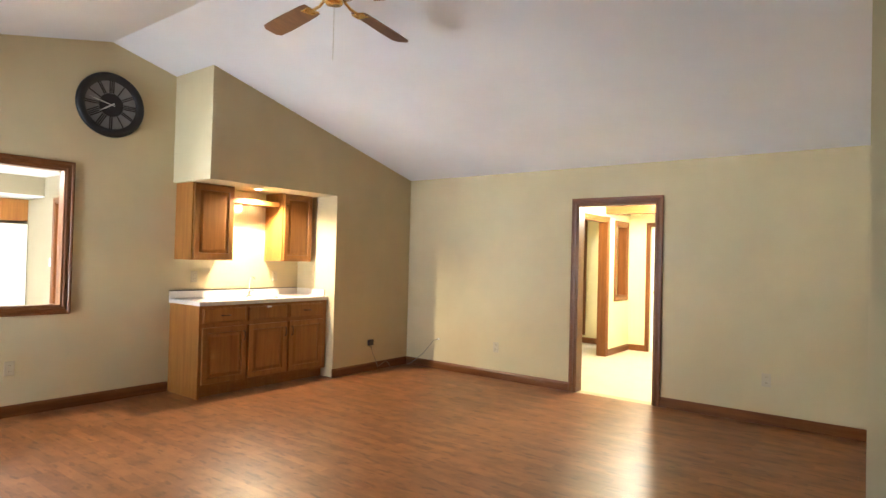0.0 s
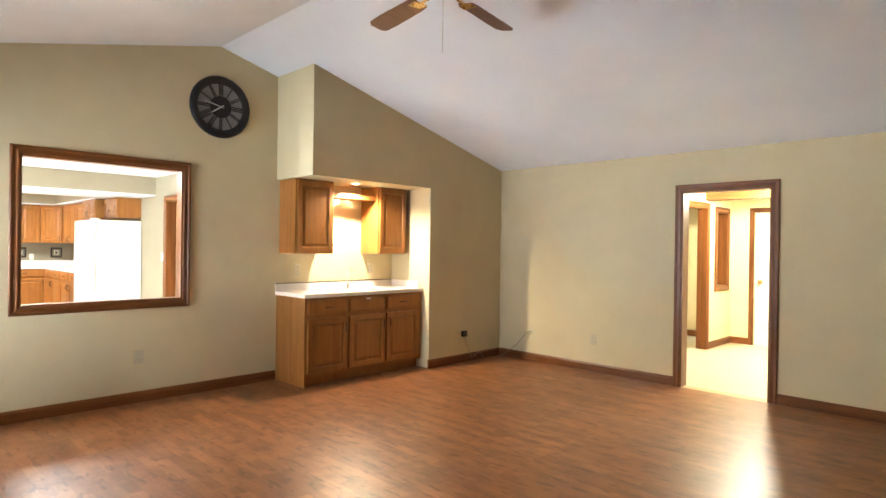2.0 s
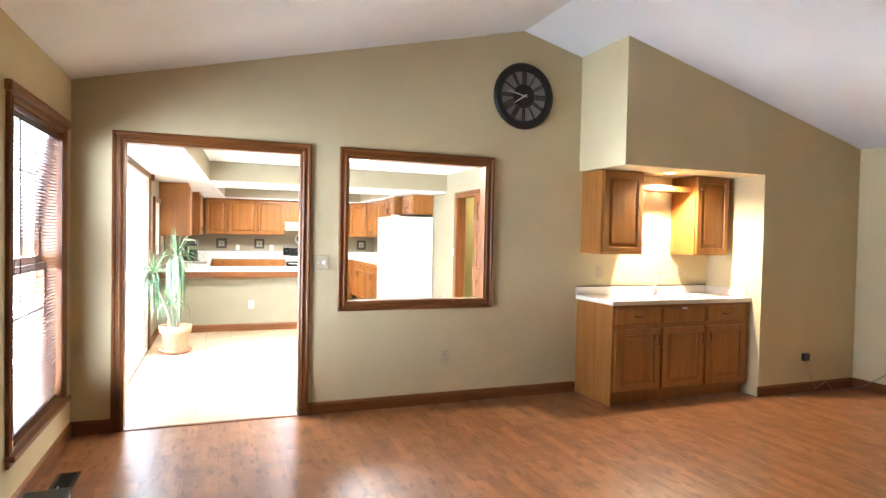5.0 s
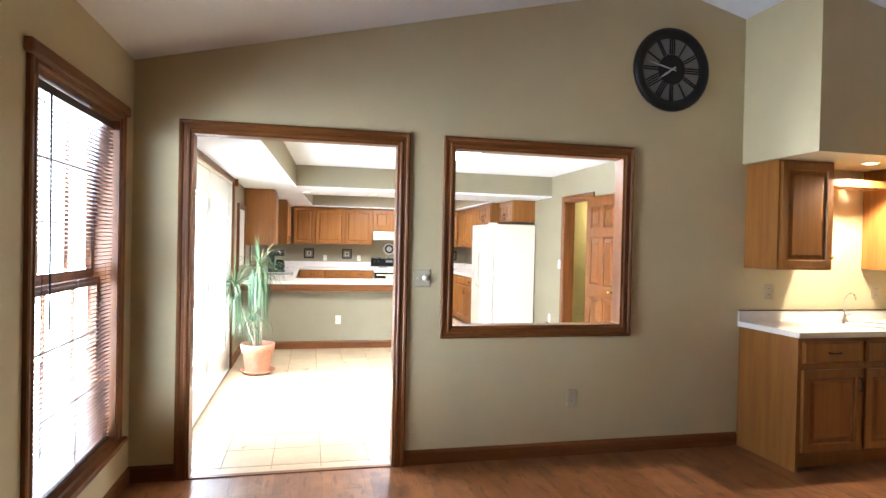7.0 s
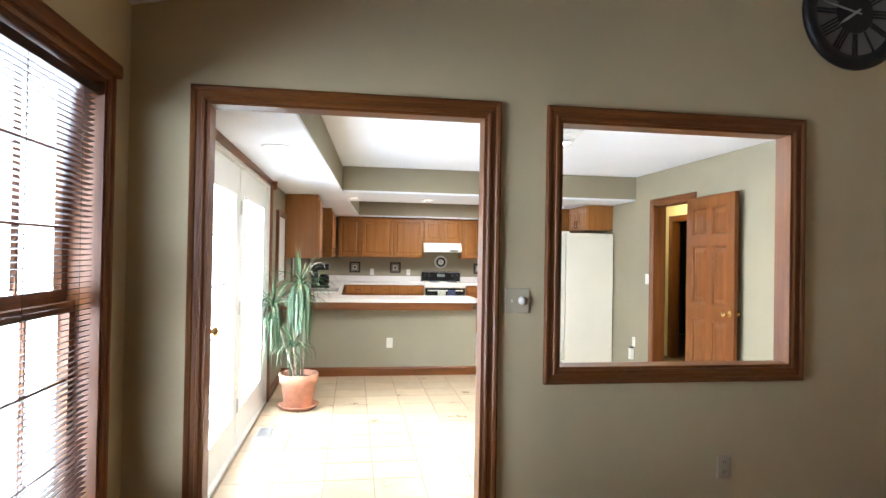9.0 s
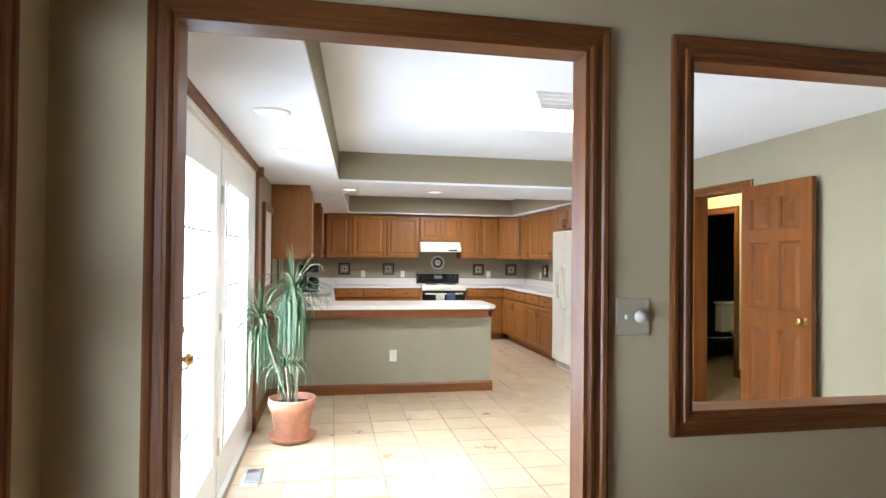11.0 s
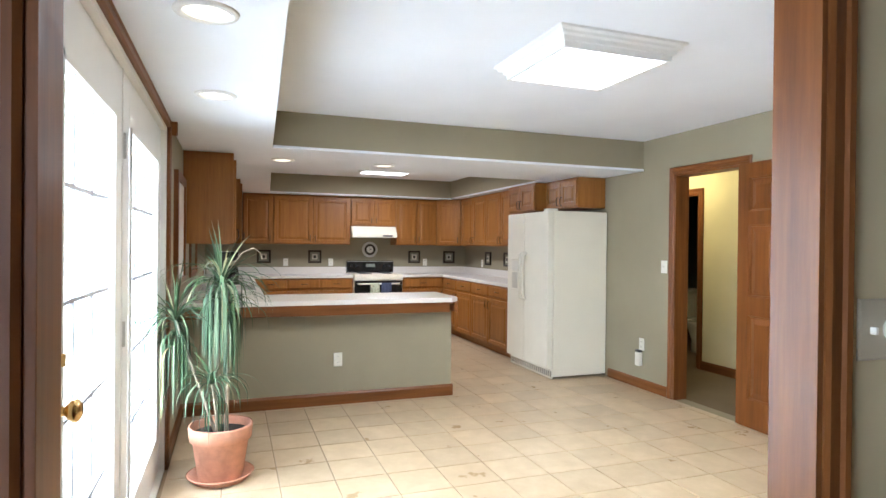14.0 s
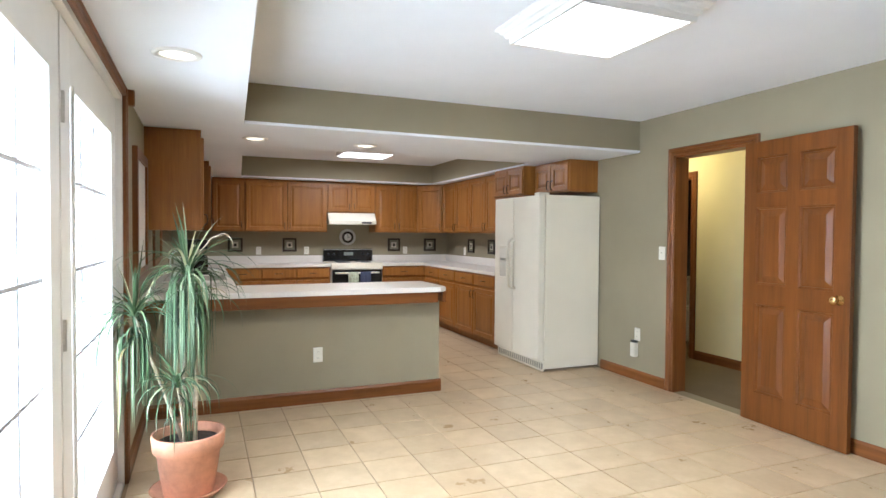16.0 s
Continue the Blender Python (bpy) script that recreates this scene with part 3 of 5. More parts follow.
casing("study_window_casing", "reddish-brown casing round a tall window", pose(STUDYWIN[0], SNY, 0), STUDYWIN[1] - STUDYWIN[0], STUDYWIN[2], STUDYWIN[3], bottom=True)


def lining(name, label, axis, at0, at1, hole, t=0.014, bottom=False):
    """Boards that line the depth of an opening."""
    u0, u1, z0, z1 = hole
    top = tagged(new(name), label, "jamb", "", "structure")

    def put(part_name, a0, a1, w0, w1, mat):
        part(part_name, boxed(*((at0, at1, a0, a1) if axis == "x" else (a0, a1, at0, at1)), w0, w1, bevel=0.001), mat, top)

    put("side_jamb", u0, u0 + t, z0, z1 - t, TRIM)
    put("side_jamb", u1 - t, u1, z0, z1 - t, TRIM)
    put("head_jamb", u0, u1, z1 - t, z1, TRIM_Y if axis == "x" else TRIM_X)
    if bottom:
        put("sill_board", u0 + t, u1 - t, z0, z0 + t, TRIM_Y if axis == "x" else TRIM_X)


lining("doorway_jamb", "reddish-brown wooden lining of the doorway", "x", WK - 0.014, WX + 0.008, OPEN)
lining("pass_through_jamb", "reddish-brown wooden lining of the pass-through", "x", WK - 0.02, WX + 0.008, PASS, bottom=True)
lining("foyer_door_jamb", "reddish-brown wooden lining of the foyer doorway", "y", FY - 0.008, FY + 0.135, FDOOR)
lining("window_jamb", "reddish-brown wooden lining of the window", "y", WY - 0.14, WY + 0.008, WIN, bottom=True)
lining("hall_door_jamb", "reddish-brown wooden lining of the hall doorway", "y", KY - 0.008, KY + 0.135, KDOOR)
lining("bathroom_door_jamb", "brown wooden lining of the bathroom doorway", "y", HY - 0.008, HY + 0.108, BATH)
lining("cased_opening_jamb", "brown wooden lining of the cased opening", "x", FX - 0.128, FX + 0.008, FOPEN)
lining("interior_window_jamb", "brown wooden lining of the interior window", "x", FX - 0.128, FX + 0.008, FWIN, bottom=True)

baseboard([
    (WX, WY, WX, OPEN[0] - 0.068, 1, 0), (WX, OPEN[1] + 0.068, WX, NICHE0, 1, 0),
    (SX, NICHE1 - 0.012, SX, FY, 1, 0), (SX, FY, FDOOR[0] - 0.068, FY, 0, -1), (FDOOR[1] + 0.068, FY, 0.32, FY, 0, -1),
    (0.32, 3.4, 0.32, FY, -1, 0), (WX, WY, EX, WY, 0, 1), 
    (-9.6, KY, KDOOR[0] - 0.068, KY, 0, -1), (KDOOR[1] + 0.068, KY, WK - 0.014, KY, 0, -1),
    (BATH[1] + 0.068, HY, -6.2, HY, 0, -1), (PATIO[0] - 0.068, LY, -9.35, LY, 0, 1),
    (FX, FOPEN[1] + 0.068, FX, NY, 1, 0), (FX, NY, ENTRY[0] - 0.068, NY, 0, -1),
    (-6.6, SNY, FX - 0.12, SNY, 0, -1),
])

# ---- wet bar in the living room ----
U_D = 0.31
for y0, y1, kx, hinge in ((3.205, 3.655, 0.36, 0.06), (4.255, 4.67, 0.09, 0.39)):
    w = y1 - y0
    c = cabinet("upper_cabinet", "honey-oak wall cabinet with a raised-panel door and brass knob", pose(WX + U_D, y0, 1.295, 0, 0, FACE_X), w, U_D - 0.002, 0.75,
                [("door", 0.015, w - 0.015, 0.015, 0.735, w - 0.04 if kx > 0.2 else 0.04, 0.09 if kx > 0.2 else 0.62)], group="upper bar cabinets", knob=BRASS)
bar = thing("bar_cabinet", "honey-oak base cabinet of the wet bar with three doors", "cabinet", pose(WX + 0.535, 3.18, 0, 0, 0, FACE_X))
BW = NICHE1 - 3.18 - 0.004
bm = boxed(0.02, BW, 0.07, 0.533, 0, 0.1)
box(bm, 0, BW, 0, 0.533, 0.1, 0.868, 0.002)
box(bm, 0, 0.018, 0.0, 0.533, 0.0, 0.1)
part("body", bm, OAK, bar)
third = (BW - 0.06) / 3
for k in range(3):
    x0 = 0.03 + k * third
    x1 = x0 + third - 0.03
    d = part("door", raised_panel(bmesh.new(), x0, x1, 0.13, 0.66), OAK, bar)
    part("handle", bow_handle(bmesh.new(), (x1 - 0.03) if k < 2 else x0 + 0.03, 0.56), DARK_METAL, d, "dark bronze pull", True)
    f = part("drawer_front", slab_front(bmesh.new(), x0, x1, 0.70, 0.84), OAK, bar)
    if k != 1:
        part("handle", bow_handle(bmesh.new(), (x0 + x1) / 2, 0.77, False), DARK_METAL, f, "dark bronze pull", True)
    else:
        part("latch", boxed((x0 + x1) / 2 - 0.025, (x0 + x1) / 2 + 0.025, -0.03, -0.018, 0.822, 0.838, bevel=0.002), PLASTIC, f, "small ivory child latch")
ctr = thing("bar_counter", "white laminate bar counter with a low backsplash", "counter", pose(WX, 3.165, 0.868))
CW = NICHE1 - 3.165 - 0.003
part("top", boxed(0.002, 0.56, 0, CW, 0, 0.038, bevel=0.004), COUNTER, ctr)
bs = part("backsplash", boxed(0.002, 0.02, 0.0, CW - 0.02, 0.038, 0.112, bevel=0.002), COUNTER, ctr)
part("cap", boxed(0.001, 0.023, 0.0, CW - 0.02, 0.112, 0.118), DARK_METAL, bs, "thin dark top edge")
part("side_splash", boxed(0.022, 0.5, CW - 0.018, CW, 0.038, 0.112, bevel=0.002), COUNTER, ctr)
sink = thing("bar_sink", "small stainless bar sink set in the white counter", "sink", pose(-4.96, 4.04, 0.906))
bm = lathe(bmesh.new(), ((0.0, -0.012), (0.11, -0.012), (0.145, -0.004), (0.155, 0.003), (0.172, 0.004), (0.175, 0.0)), 36)
part("basin", bm, CHROME, sink, smooth=True)
fa = thing("bar_faucet", "slender chrome bar faucet with a tall curved spout", "faucet", pose(-5.13, 4.0, 0.906))
bm = lathe(bmesh.new(), ((0.03, 0), (0.03, 0.008), (0.014, 0.02), (0.012, 0.05), (0, 0.052)), 20)
part("base", bm, CHROME, fa, smooth=True)
part("spout", tube(bmesh.new(), [(0, 0, 0.04), (0, 0, 0.16), (0.015, 0, 0.2), (0.05, 0, 0.22), (0.085, 0, 0.2), (0.09, 0, 0.17)], 0.006, 10), CHROME, fa, smooth=True)
part("lever", tube(bmesh.new(), [(0, 0.0, 0.045), (0.0, 0.06, 0.06)], 0.005, 8), CHROME, fa, smooth=True)

rack = thing("stemware_rack", "oak stemware rack hung between the bar cabinets", "rack", pose(WX, 3.67, 1.91))
part("front_rail", boxed(0.25, 0.275, 0, 0.57, -0.02, 0.03, bevel=0.003), OAK_Y, rack)
part("back_rail", boxed(0.002, 0.02, 0, 0.57, 0.0, 0.03, bevel=0.002), OAK_Y, rack)
for k in range(5):
    y = 0.02 + k * 0.125
    part("runner", box(boxed(0.02, 0.25, y + 0.012, y + 0.03, -0.006, 0.02, bevel=0.002), 0.02, 0.25, y, y + 0.042, -0.018, -0.006, 0.002), OAK, rack)
lt = thing("recessed_bar_light", "small recessed halogen downlight glowing warm in the niche", "light", pose(-4.87, 3.9, NICHE_Z))
part("trim_ring", lathe(bmesh.new(), ((0.055, -0.001), (0.055, -0.006), (0.04, -0.008), (0.038, -0.002), (0.055, -0.001)), 28), WHITE_DOOR, lt, smooth=True)
part("bulb", lathe(bmesh.new(), ((0.0, -0.005), (0.03, -0.004), (0.036, -0.001), (0, -0.001)), 20), BULB_GLOW, lt, "glowing halogen bulb")


def outlet(name, label, m, kind="outlet", w=0.072, h=0.115, group="", mat=None):
    """A wall plate; local front is -y, centred on the origin."""
    mat = mat or PLASTIC
    top = thing(name, label, kind, m, group)
    part("plate", stepped(bmesh.new(), -w / 2, w / 2, -h / 2, h / 2, ((0, 0), (0, -0.003), (0.004, -0.006), (0.01, -0.0065))), mat, top)
    if kind == "outlet":
        for dz in (0.024, -0.024):
            s = part("socket", boxed(-0.016, 0.016, -0.0085, -0.006, dz - 0.015, dz + 0.015, bevel=0.0008), mat, top)
            for dx in (-0.006, 0.006):
                part("slot", boxed(dx - 0.001, dx + 0.001, -0.0092, -0.0084, dz - 0.003, dz + 0.007), BLACK, s)
    return top


outlet("wall_outlet", "tan duplex outlet on the tan wall", pose(WX, 1.87, 0.392, 0, 0, 90), group="wall outlets", mat=TAN_PLASTIC)
outlet("wall_outlet", "tan duplex outlet on the tan wall", pose(-3.214, FY, 0.36), group="wall outlets", mat=TAN_PLASTIC)
outlet("wall_outlet", "tan duplex outlet on the tan wall", pose(-0.447, FY, 0.385), group="wall outlets", mat=TAN_PLASTIC)
outlet("wall_outlet", "tan duplex outlet over the bar counter", pose(WX, 3.42, 1.12, 0, 0, 90), group="wall outlets", mat=TAN_PLASTIC)
outlet("wall_outlet", "tan duplex outlet over the bar counter", pose(WX, 4.40, 1.12, 0, 0, 90), group="wall outlets", mat=TAN_PLASTIC)
sw = outlet("dimmer_switch", "tan double switch plate with a round dimmer knob", pose(WX, 0.812, 1.2, 0, 0, 90), "switch", 0.117, 0.117, mat=TAN_PLASTIC)
part("dimmer_knob", lathe(bmesh.new(), ((0.02, 0), (0.02, 0.007), (0.016, 0.015), (0.014, 0.02), (0, 0.021)), 24, pose(0.024, -0.006, 0, 90)), PLASTIC, sw, "round ivory dimmer knob", True)
part("toggle", boxed(-0.031, -0.023, -0.018, -0.006, -0.008, 0.006, bevel=0.002), PLASTIC, sw)
sw2 = outlet("light_switch", "ivory light switch plate on the olive wall", pose(-8.785, KY, 1.178), "switch", 0.075, 0.115)
part("toggle", boxed(-0.005, 0.005, -0.016, -0.006, -0.008, 0.008, bevel=0.002), PLASTIC, sw2)
outlet("wall_outlet", "ivory outlet on the olive hall wall", pose(-9.08, KY, 0.425), group="wall outlets")
outlet("wall_outlet", "ivory outlet on the face of the peninsula", pose(-9.40, 0.49, 0.38, 0, 0, 90), group="wall outlets")

ph = thing("plug_in_air_freshener", "white plug-in unit with a black top in the outlet", "air freshener", pose(-9.09, KY - 0.008, 0.30))
part("body", boxed(-0.033, 0.033, -0.04, 0, -0.08, 0.05, bevel=0.008), PLASTIC, ph)
part("cap", boxed(-0.03, 0.03, -0.038, -0.003, 0.05, 0.072, bevel=0.006), BLACK, ph, "black cap")

bb = thing("cable_box", "small dark wall box with a cable hanging to the floor", "cable box", pose(SX, 5.314, 0.34, 0, 0, 90))
part("box", boxed(-0.035, 0.035, -0.035, 0, -0.035, 0.035, bevel=0.004), BLACK, bb)
part("cable", tube(bmesh.new(), [(0, -0.02, -0.03), (0.02, -0.03, -0.12), (0.07, -0.04, -0.22), (0.1, -0.05, -0.3), (0.16, -0.06, -0.27), (0.24, -0.05, -0.24), (0.3, -0.05, -0.29), (0.33, -0.05, -0.336)], 0.004, 8), plain("grey_cable", (0.3, 0.26, 0.21), 0.6), bb, smooth=True)
cj = thing("coax_cable", "thin grey cable from a wall jack to the floor", "cable", pose(-4.05, FY, 0.37))
part("jack", boxed(-0.015, 0.015, -0.014, 0, -0.012, 0.012, bevel=0.003), PLASTIC, cj)
part("cable", tube(bmesh.new(), [(0, -0.012, 0), (-0.06, -0.03, -0.02), (-0.13, -0.03, -0.1), (-0.22, -0.03, -0.2), (-0.32, -0.03, -0.27), (-0.4, -0.04, -0.34), (-0.46, -0.05, -0.362)], 0.004, 8), plain("grey_coax", (0.2, 0.18, 0.16), 0.6), cj, smooth=True)

# ---- wall clock ----
clock = thing("wall_clock", "large round black wall clock with grey face and silver hands", "clock", pose(WX, 2.566, 2.679, 90, 0, 90))
R = 0.292
part("frame", lathe(bmesh.new(), ((R - 0.075, 0.012), (R - 0.06, 0.03), (R - 0.03, 0.042), (R - 0.008, 0.034), (R, 0.016), (R, 0.0), (R - 0.075, 0.0), (R - 0.075, 0.012)), 64), CLOCK_BLACK, clock, smooth=True)
part("dial", lathe(bmesh.new(), ((0, 0.0), (R - 0.06, 0.0), (R - 0.06, 0.012), (0, 0.012)), 64), CLOCK_GREY, clock, "matt grey dial")
part("centre_disc", lathe(bmesh.new(), ((0, 0.012), (0.105, 0.012), (0.105, 0.016), (0, 0.016)), 48), CLOCK_BLACK, clock, "black centre disc")
for k in range(12):
    bm = bmesh.new()
    n = (3, 1, 2, 3, 2, 1, 2, 3, 4, 2, 1, 2)[k]
    for j in range(n):
        dx = (j - (n - 1) / 2) * 0.016
        box(bm, dx - 0.005, dx + 0.005, 0.108, 0.222, 0.012, 0.017)
    part("numeral", bm, CLOCK_BLACK, clock, m=Matrix.Rotation(-k * math.pi / 6, 4, "Z"))
for length, width, ang in ((0.19, 0.007, 77.0), (0.13, 0.010, 125.0)):
    bm = bmesh.new()
    pts = ((-width / 2, -0.03), (width / 2, -0.03), (width * 0.7, length * 0.5), (0, length), (-width * 0.7, length * 0.5))
    a = [bm.verts.new((x, y, 0.021)) for x, y in pts]
    b = [bm.verts.new((x, y, 0.024)) for x, y in pts]
    bm.faces.new(a[::-1])
    bm.faces.new(b)
    for k in range(5):
        bm.faces.new((a[k], a[(k + 1) % 5], b[(k + 1) % 5], b[k]))
    part("hand", bm, SILVER, clock, "silver clock hand", m=Matrix.Rotation(radians(ang), 4, "Z"))

# ---- ceiling fan ----
FANX, FANY, FANZ = -2.225, 2.52, 2.85
fan = thing("ceiling_fan", "brass ceiling fan with brown wooden blades and a pull chain", "ceiling fan", pose(FANX, FANY, FANZ))
part("rod", tube(bmesh.new(), [(0, 0, 0.16), (0, 0, RIDGE_Z - FANZ)], 0.012, 12), BRASS, fan, smooth=True)
part("canopy", lathe(bmesh.new(), ((0.02, RIDGE_Z - FANZ - 0.09), (0.06, RIDGE_Z - FANZ - 0.03), (0.075, RIDGE_Z - FANZ + 0.0)), 28), BRASS, fan, smooth=True)
part("motor", lathe(bmesh.new(), ((0.0, 0.0), (0.05, 0.0), (0.055, 0.01), (0.05, 0.03), (0.09, 0.045), (0.125, 0.06), (0.13, 0.11), (0.1, 0.15), (0.03, 0.17), (0, 0.17)), 36), BRASS, fan, smooth=True)
part("pull_chain", tube(bmesh.new(), [(-0.03, 0.03, 0.02), (-0.03, 0.03, -0.32)], 0.0022, 6), SILVER, fan)
for k in range(5):
    rot = Matrix.Rotation(radians(171.5 - 72 * k), 4, "Z")
    bm = bmesh.new()
    outline = [(0.24, -0.055), (0.30, -0.062), (0.60, -0.07), (0.735, -0.066), (0.765, -0.04), (0.765, 0.04), (0.735, 0.066), (0.60, 0.07), (0.30, 0.062), (0.24, 0.055)]
    up = [bm.verts.new((x, y, 0.041 + y * 0.2)) for x, y in outline]
    lo = [bm.verts.new((x, y, 0.034 + y * 0.2)) for x, y in outline]
    bm.faces.new(up)
    bm.faces.new(lo[::-1])
    for j in range(len(outline)):
        i = (j + 1) % len(outline)
        bm.faces.new((up[j], lo[j], lo[i], up[i]))
    bl = part("blade", bm, FAN_WOOD, fan, m=rot)
    bm = tube(bmesh.new(), [(0.09, 0, 0.055), (0.16, 0, 0.03), (0.24, 0, 0.03)], 0.009, 8)
    box(bm, 0.23, 0.30, -0.045, 0.045, 0.026, 0.033, 0.002)
    for dy in (-0.03, 0.03):
        lathe(bm, ((0.0, 0.018), (0.008, 0.02), (0.008, 0.03)), 10, pose(0.27, dy, 0.003))
    part("blade_iron", bm, BRASS, fan, m=rot)

# ---- window with blind ----


def double_hung(hole, y_mid, label, cols=2, rows=2):
    x0, x1, z0, z1 = hole
    x0, x1, z0, z1 = x0 + 0.014, x1 - 0.014, z0 + 0.014, z1 - 0.014
    zm = (z0 + z1) / 2 + 0.02
    top = tagged(new("window_1"), label, "window", "", "structure")
    for a, b, dy in ((z0, zm, 0.0), (zm, z1, -0.03)):
        s = part("sash", bmesh.new(), TRIM, top)
        bm = bmesh.new()
        y0, y1 = y_mid + dy - 0.015, y_mid + dy + 0.015
        box(bm, x0, x0 + 0.04, y0, y1, a, b)
        box(bm, x1 - 0.04, x1, y0, y1, a, b)
        box(bm, x0 + 0.04, x1 - 0.04, y0, y1, a, a + 0.045)
        box(bm, x0 + 0.04, x1 - 0.04, y0, y1, b - 0.04, b)
        for k in range(1, cols + 1):
            xx = x0 + (x1 - x0) * k / (cols + 1)
            box(bm, xx - 0.007, xx + 0.007, y0 + 0.006, y1 - 0.006, a + 0.045, b - 0.04)
        for k in range(1, rows + 1):
            zz = a + (b - a) * k / (rows + 1)
            box(bm, x0 + 0.04, x1 - 0.04, y0 + 0.008, y1 - 0.008, zz - 0.007, zz + 0.007)
        bm.to_mesh(s.data)
        bm.free()
        p = part("pane", boxed(x0 + 0.035, x1 - 0.035, y_mid + dy - 0.002, y_mid + dy + 0.002, a + 0.04, b - 0.035), GLASS, top)
        p.visible_shadow = False
    return top


double_hung(WIN, WY - 0.095, "tall double-hung window with dark wooden sashes")
structure("window_head_cap", boxed(WIN[0] - 0.095, WIN[1] + 0.095, WY, WY + 0.034, WIN[3] + 0.026, WIN[3] + 0.082, bevel=0.012), TRIM_X, "dark reddish-brown rounded head board over the window", "window trim")
blind = thing("window_blind", "brown wooden horizontal blind, lowered with open slats", "blind", pose(WIN[0] + 0.03, WY - 0.03, WIN[2] + 0.02))
BLW = WIN[1] - WIN[0] - 0.06
BLH = WIN[3] - WIN[2] - 0.05
part("head_rail", boxed(0, BLW, -0.02, 0.02, BLH - 0.035, BLH, bevel=0.003), BLIND, blind)
part("bottom_rail", boxed(0, BLW, -0.014, 0.014, 0.0, 0.016, bevel=0.003), BLIND, blind)
bm = boxed(0, BLW, -0.0125, 0.0125, -0.0009, 0.0009)
slat_mesh = mesh_of(bm, "slat", BLIND)
N_SLAT = 80
for k in range(N_SLAT):
    s = new("slat", slat_mesh)
    s.parent = blind
    s.matrix_local = pose(0, 0, 0.03 + (BLH - 0.085) * k / (N_SLAT - 1), 10, 0, 0)
for dx in (0.1, BLW / 2, BLW - 0.1):
    part("ladder_cord", tube(bmesh.new(), [(dx, 0.013, 0.01), (dx, 0.013, BLH - 0.03)], 0.0014, 5), BLIND, blind)
part("tilt_wand", tube(bmesh.new(), [(BLW - 0.12, 0.03, BLH - 0.03), (BLW - 0.12, 0.034, BLH - 0.98)], 0.004, 8), BLACK, blind, "dark tilt wand", True)
stool = structure("window_stool", boxed(WIN[0] - 0.08, WIN[1] + 0.08, WY, WY + 0.045, WIN[2] - 0.03, WIN[2] - 0.002, bevel=0.008), TRIM_X, "dark reddish-brown rounded window stool", "window sill")


def floor_vent(m, label, mat):
    v = thing("floor_vent", label, "vent", m)
    part("frame", stepped(bmesh.new(), -0.15, 0.15, -0.06, 0.06, ((0, 0), (0, -0.003), (0.006, -0.005), (0.02, -0.005), (0.022, -0.002)), pose(0, 0, 0, -90)), mat, v)
    for k in range(9):
        part("slat", boxed(-0.12 + k * 0.03 - 0.004, -0.12 + k * 0.03 + 0.004, -0.038, 0.038, 0.002, 0.006), mat, v)


floor_vent(pose(-4.38, -0.74, 0.0), "dark brown metal floor register by the window", DARK_METAL)
floor_vent(pose(-7.3, -0.6, 0.003), "grey metal floor register by the patio door", SILVER)
ob = thing("equipment_box", "small dark green box with a pale label on the floor", "box", pose(-3.84, -0.72, 0))
part("body", boxed(-0.14, 0.1, -0.1, 0.1, 0, 0.13, bevel=0.012), plain("dark_green_plastic", (0.03, 0.04, 0.03), 0.5), ob)
part("label_plate", boxed(-0.1, -0.05, 0.1, 0.103, 0.02, 0.11), PLASTIC, ob, "pale plate")
part("cord", tube(bmesh.new(), [(-0.14, 0.02, 0.1), (-0.18, 0.03, 0.12), (-0.21, 0.0, 0.05), (-0.22, -0.05, 0.006), (-0.3, -0.09, 0.006)], 0.006, 8), plain("grey_cord", (0.22, 0.22, 0.2), 0.6), ob, smooth=True)

# ---- patio door ----
MID = -6.98
patio = tagged(new("patio_door"), "white-framed glazed patio door with muntin grilles", "door", "", "structure")
FY0, FY1 = LY - 0.075, LY - 0.03


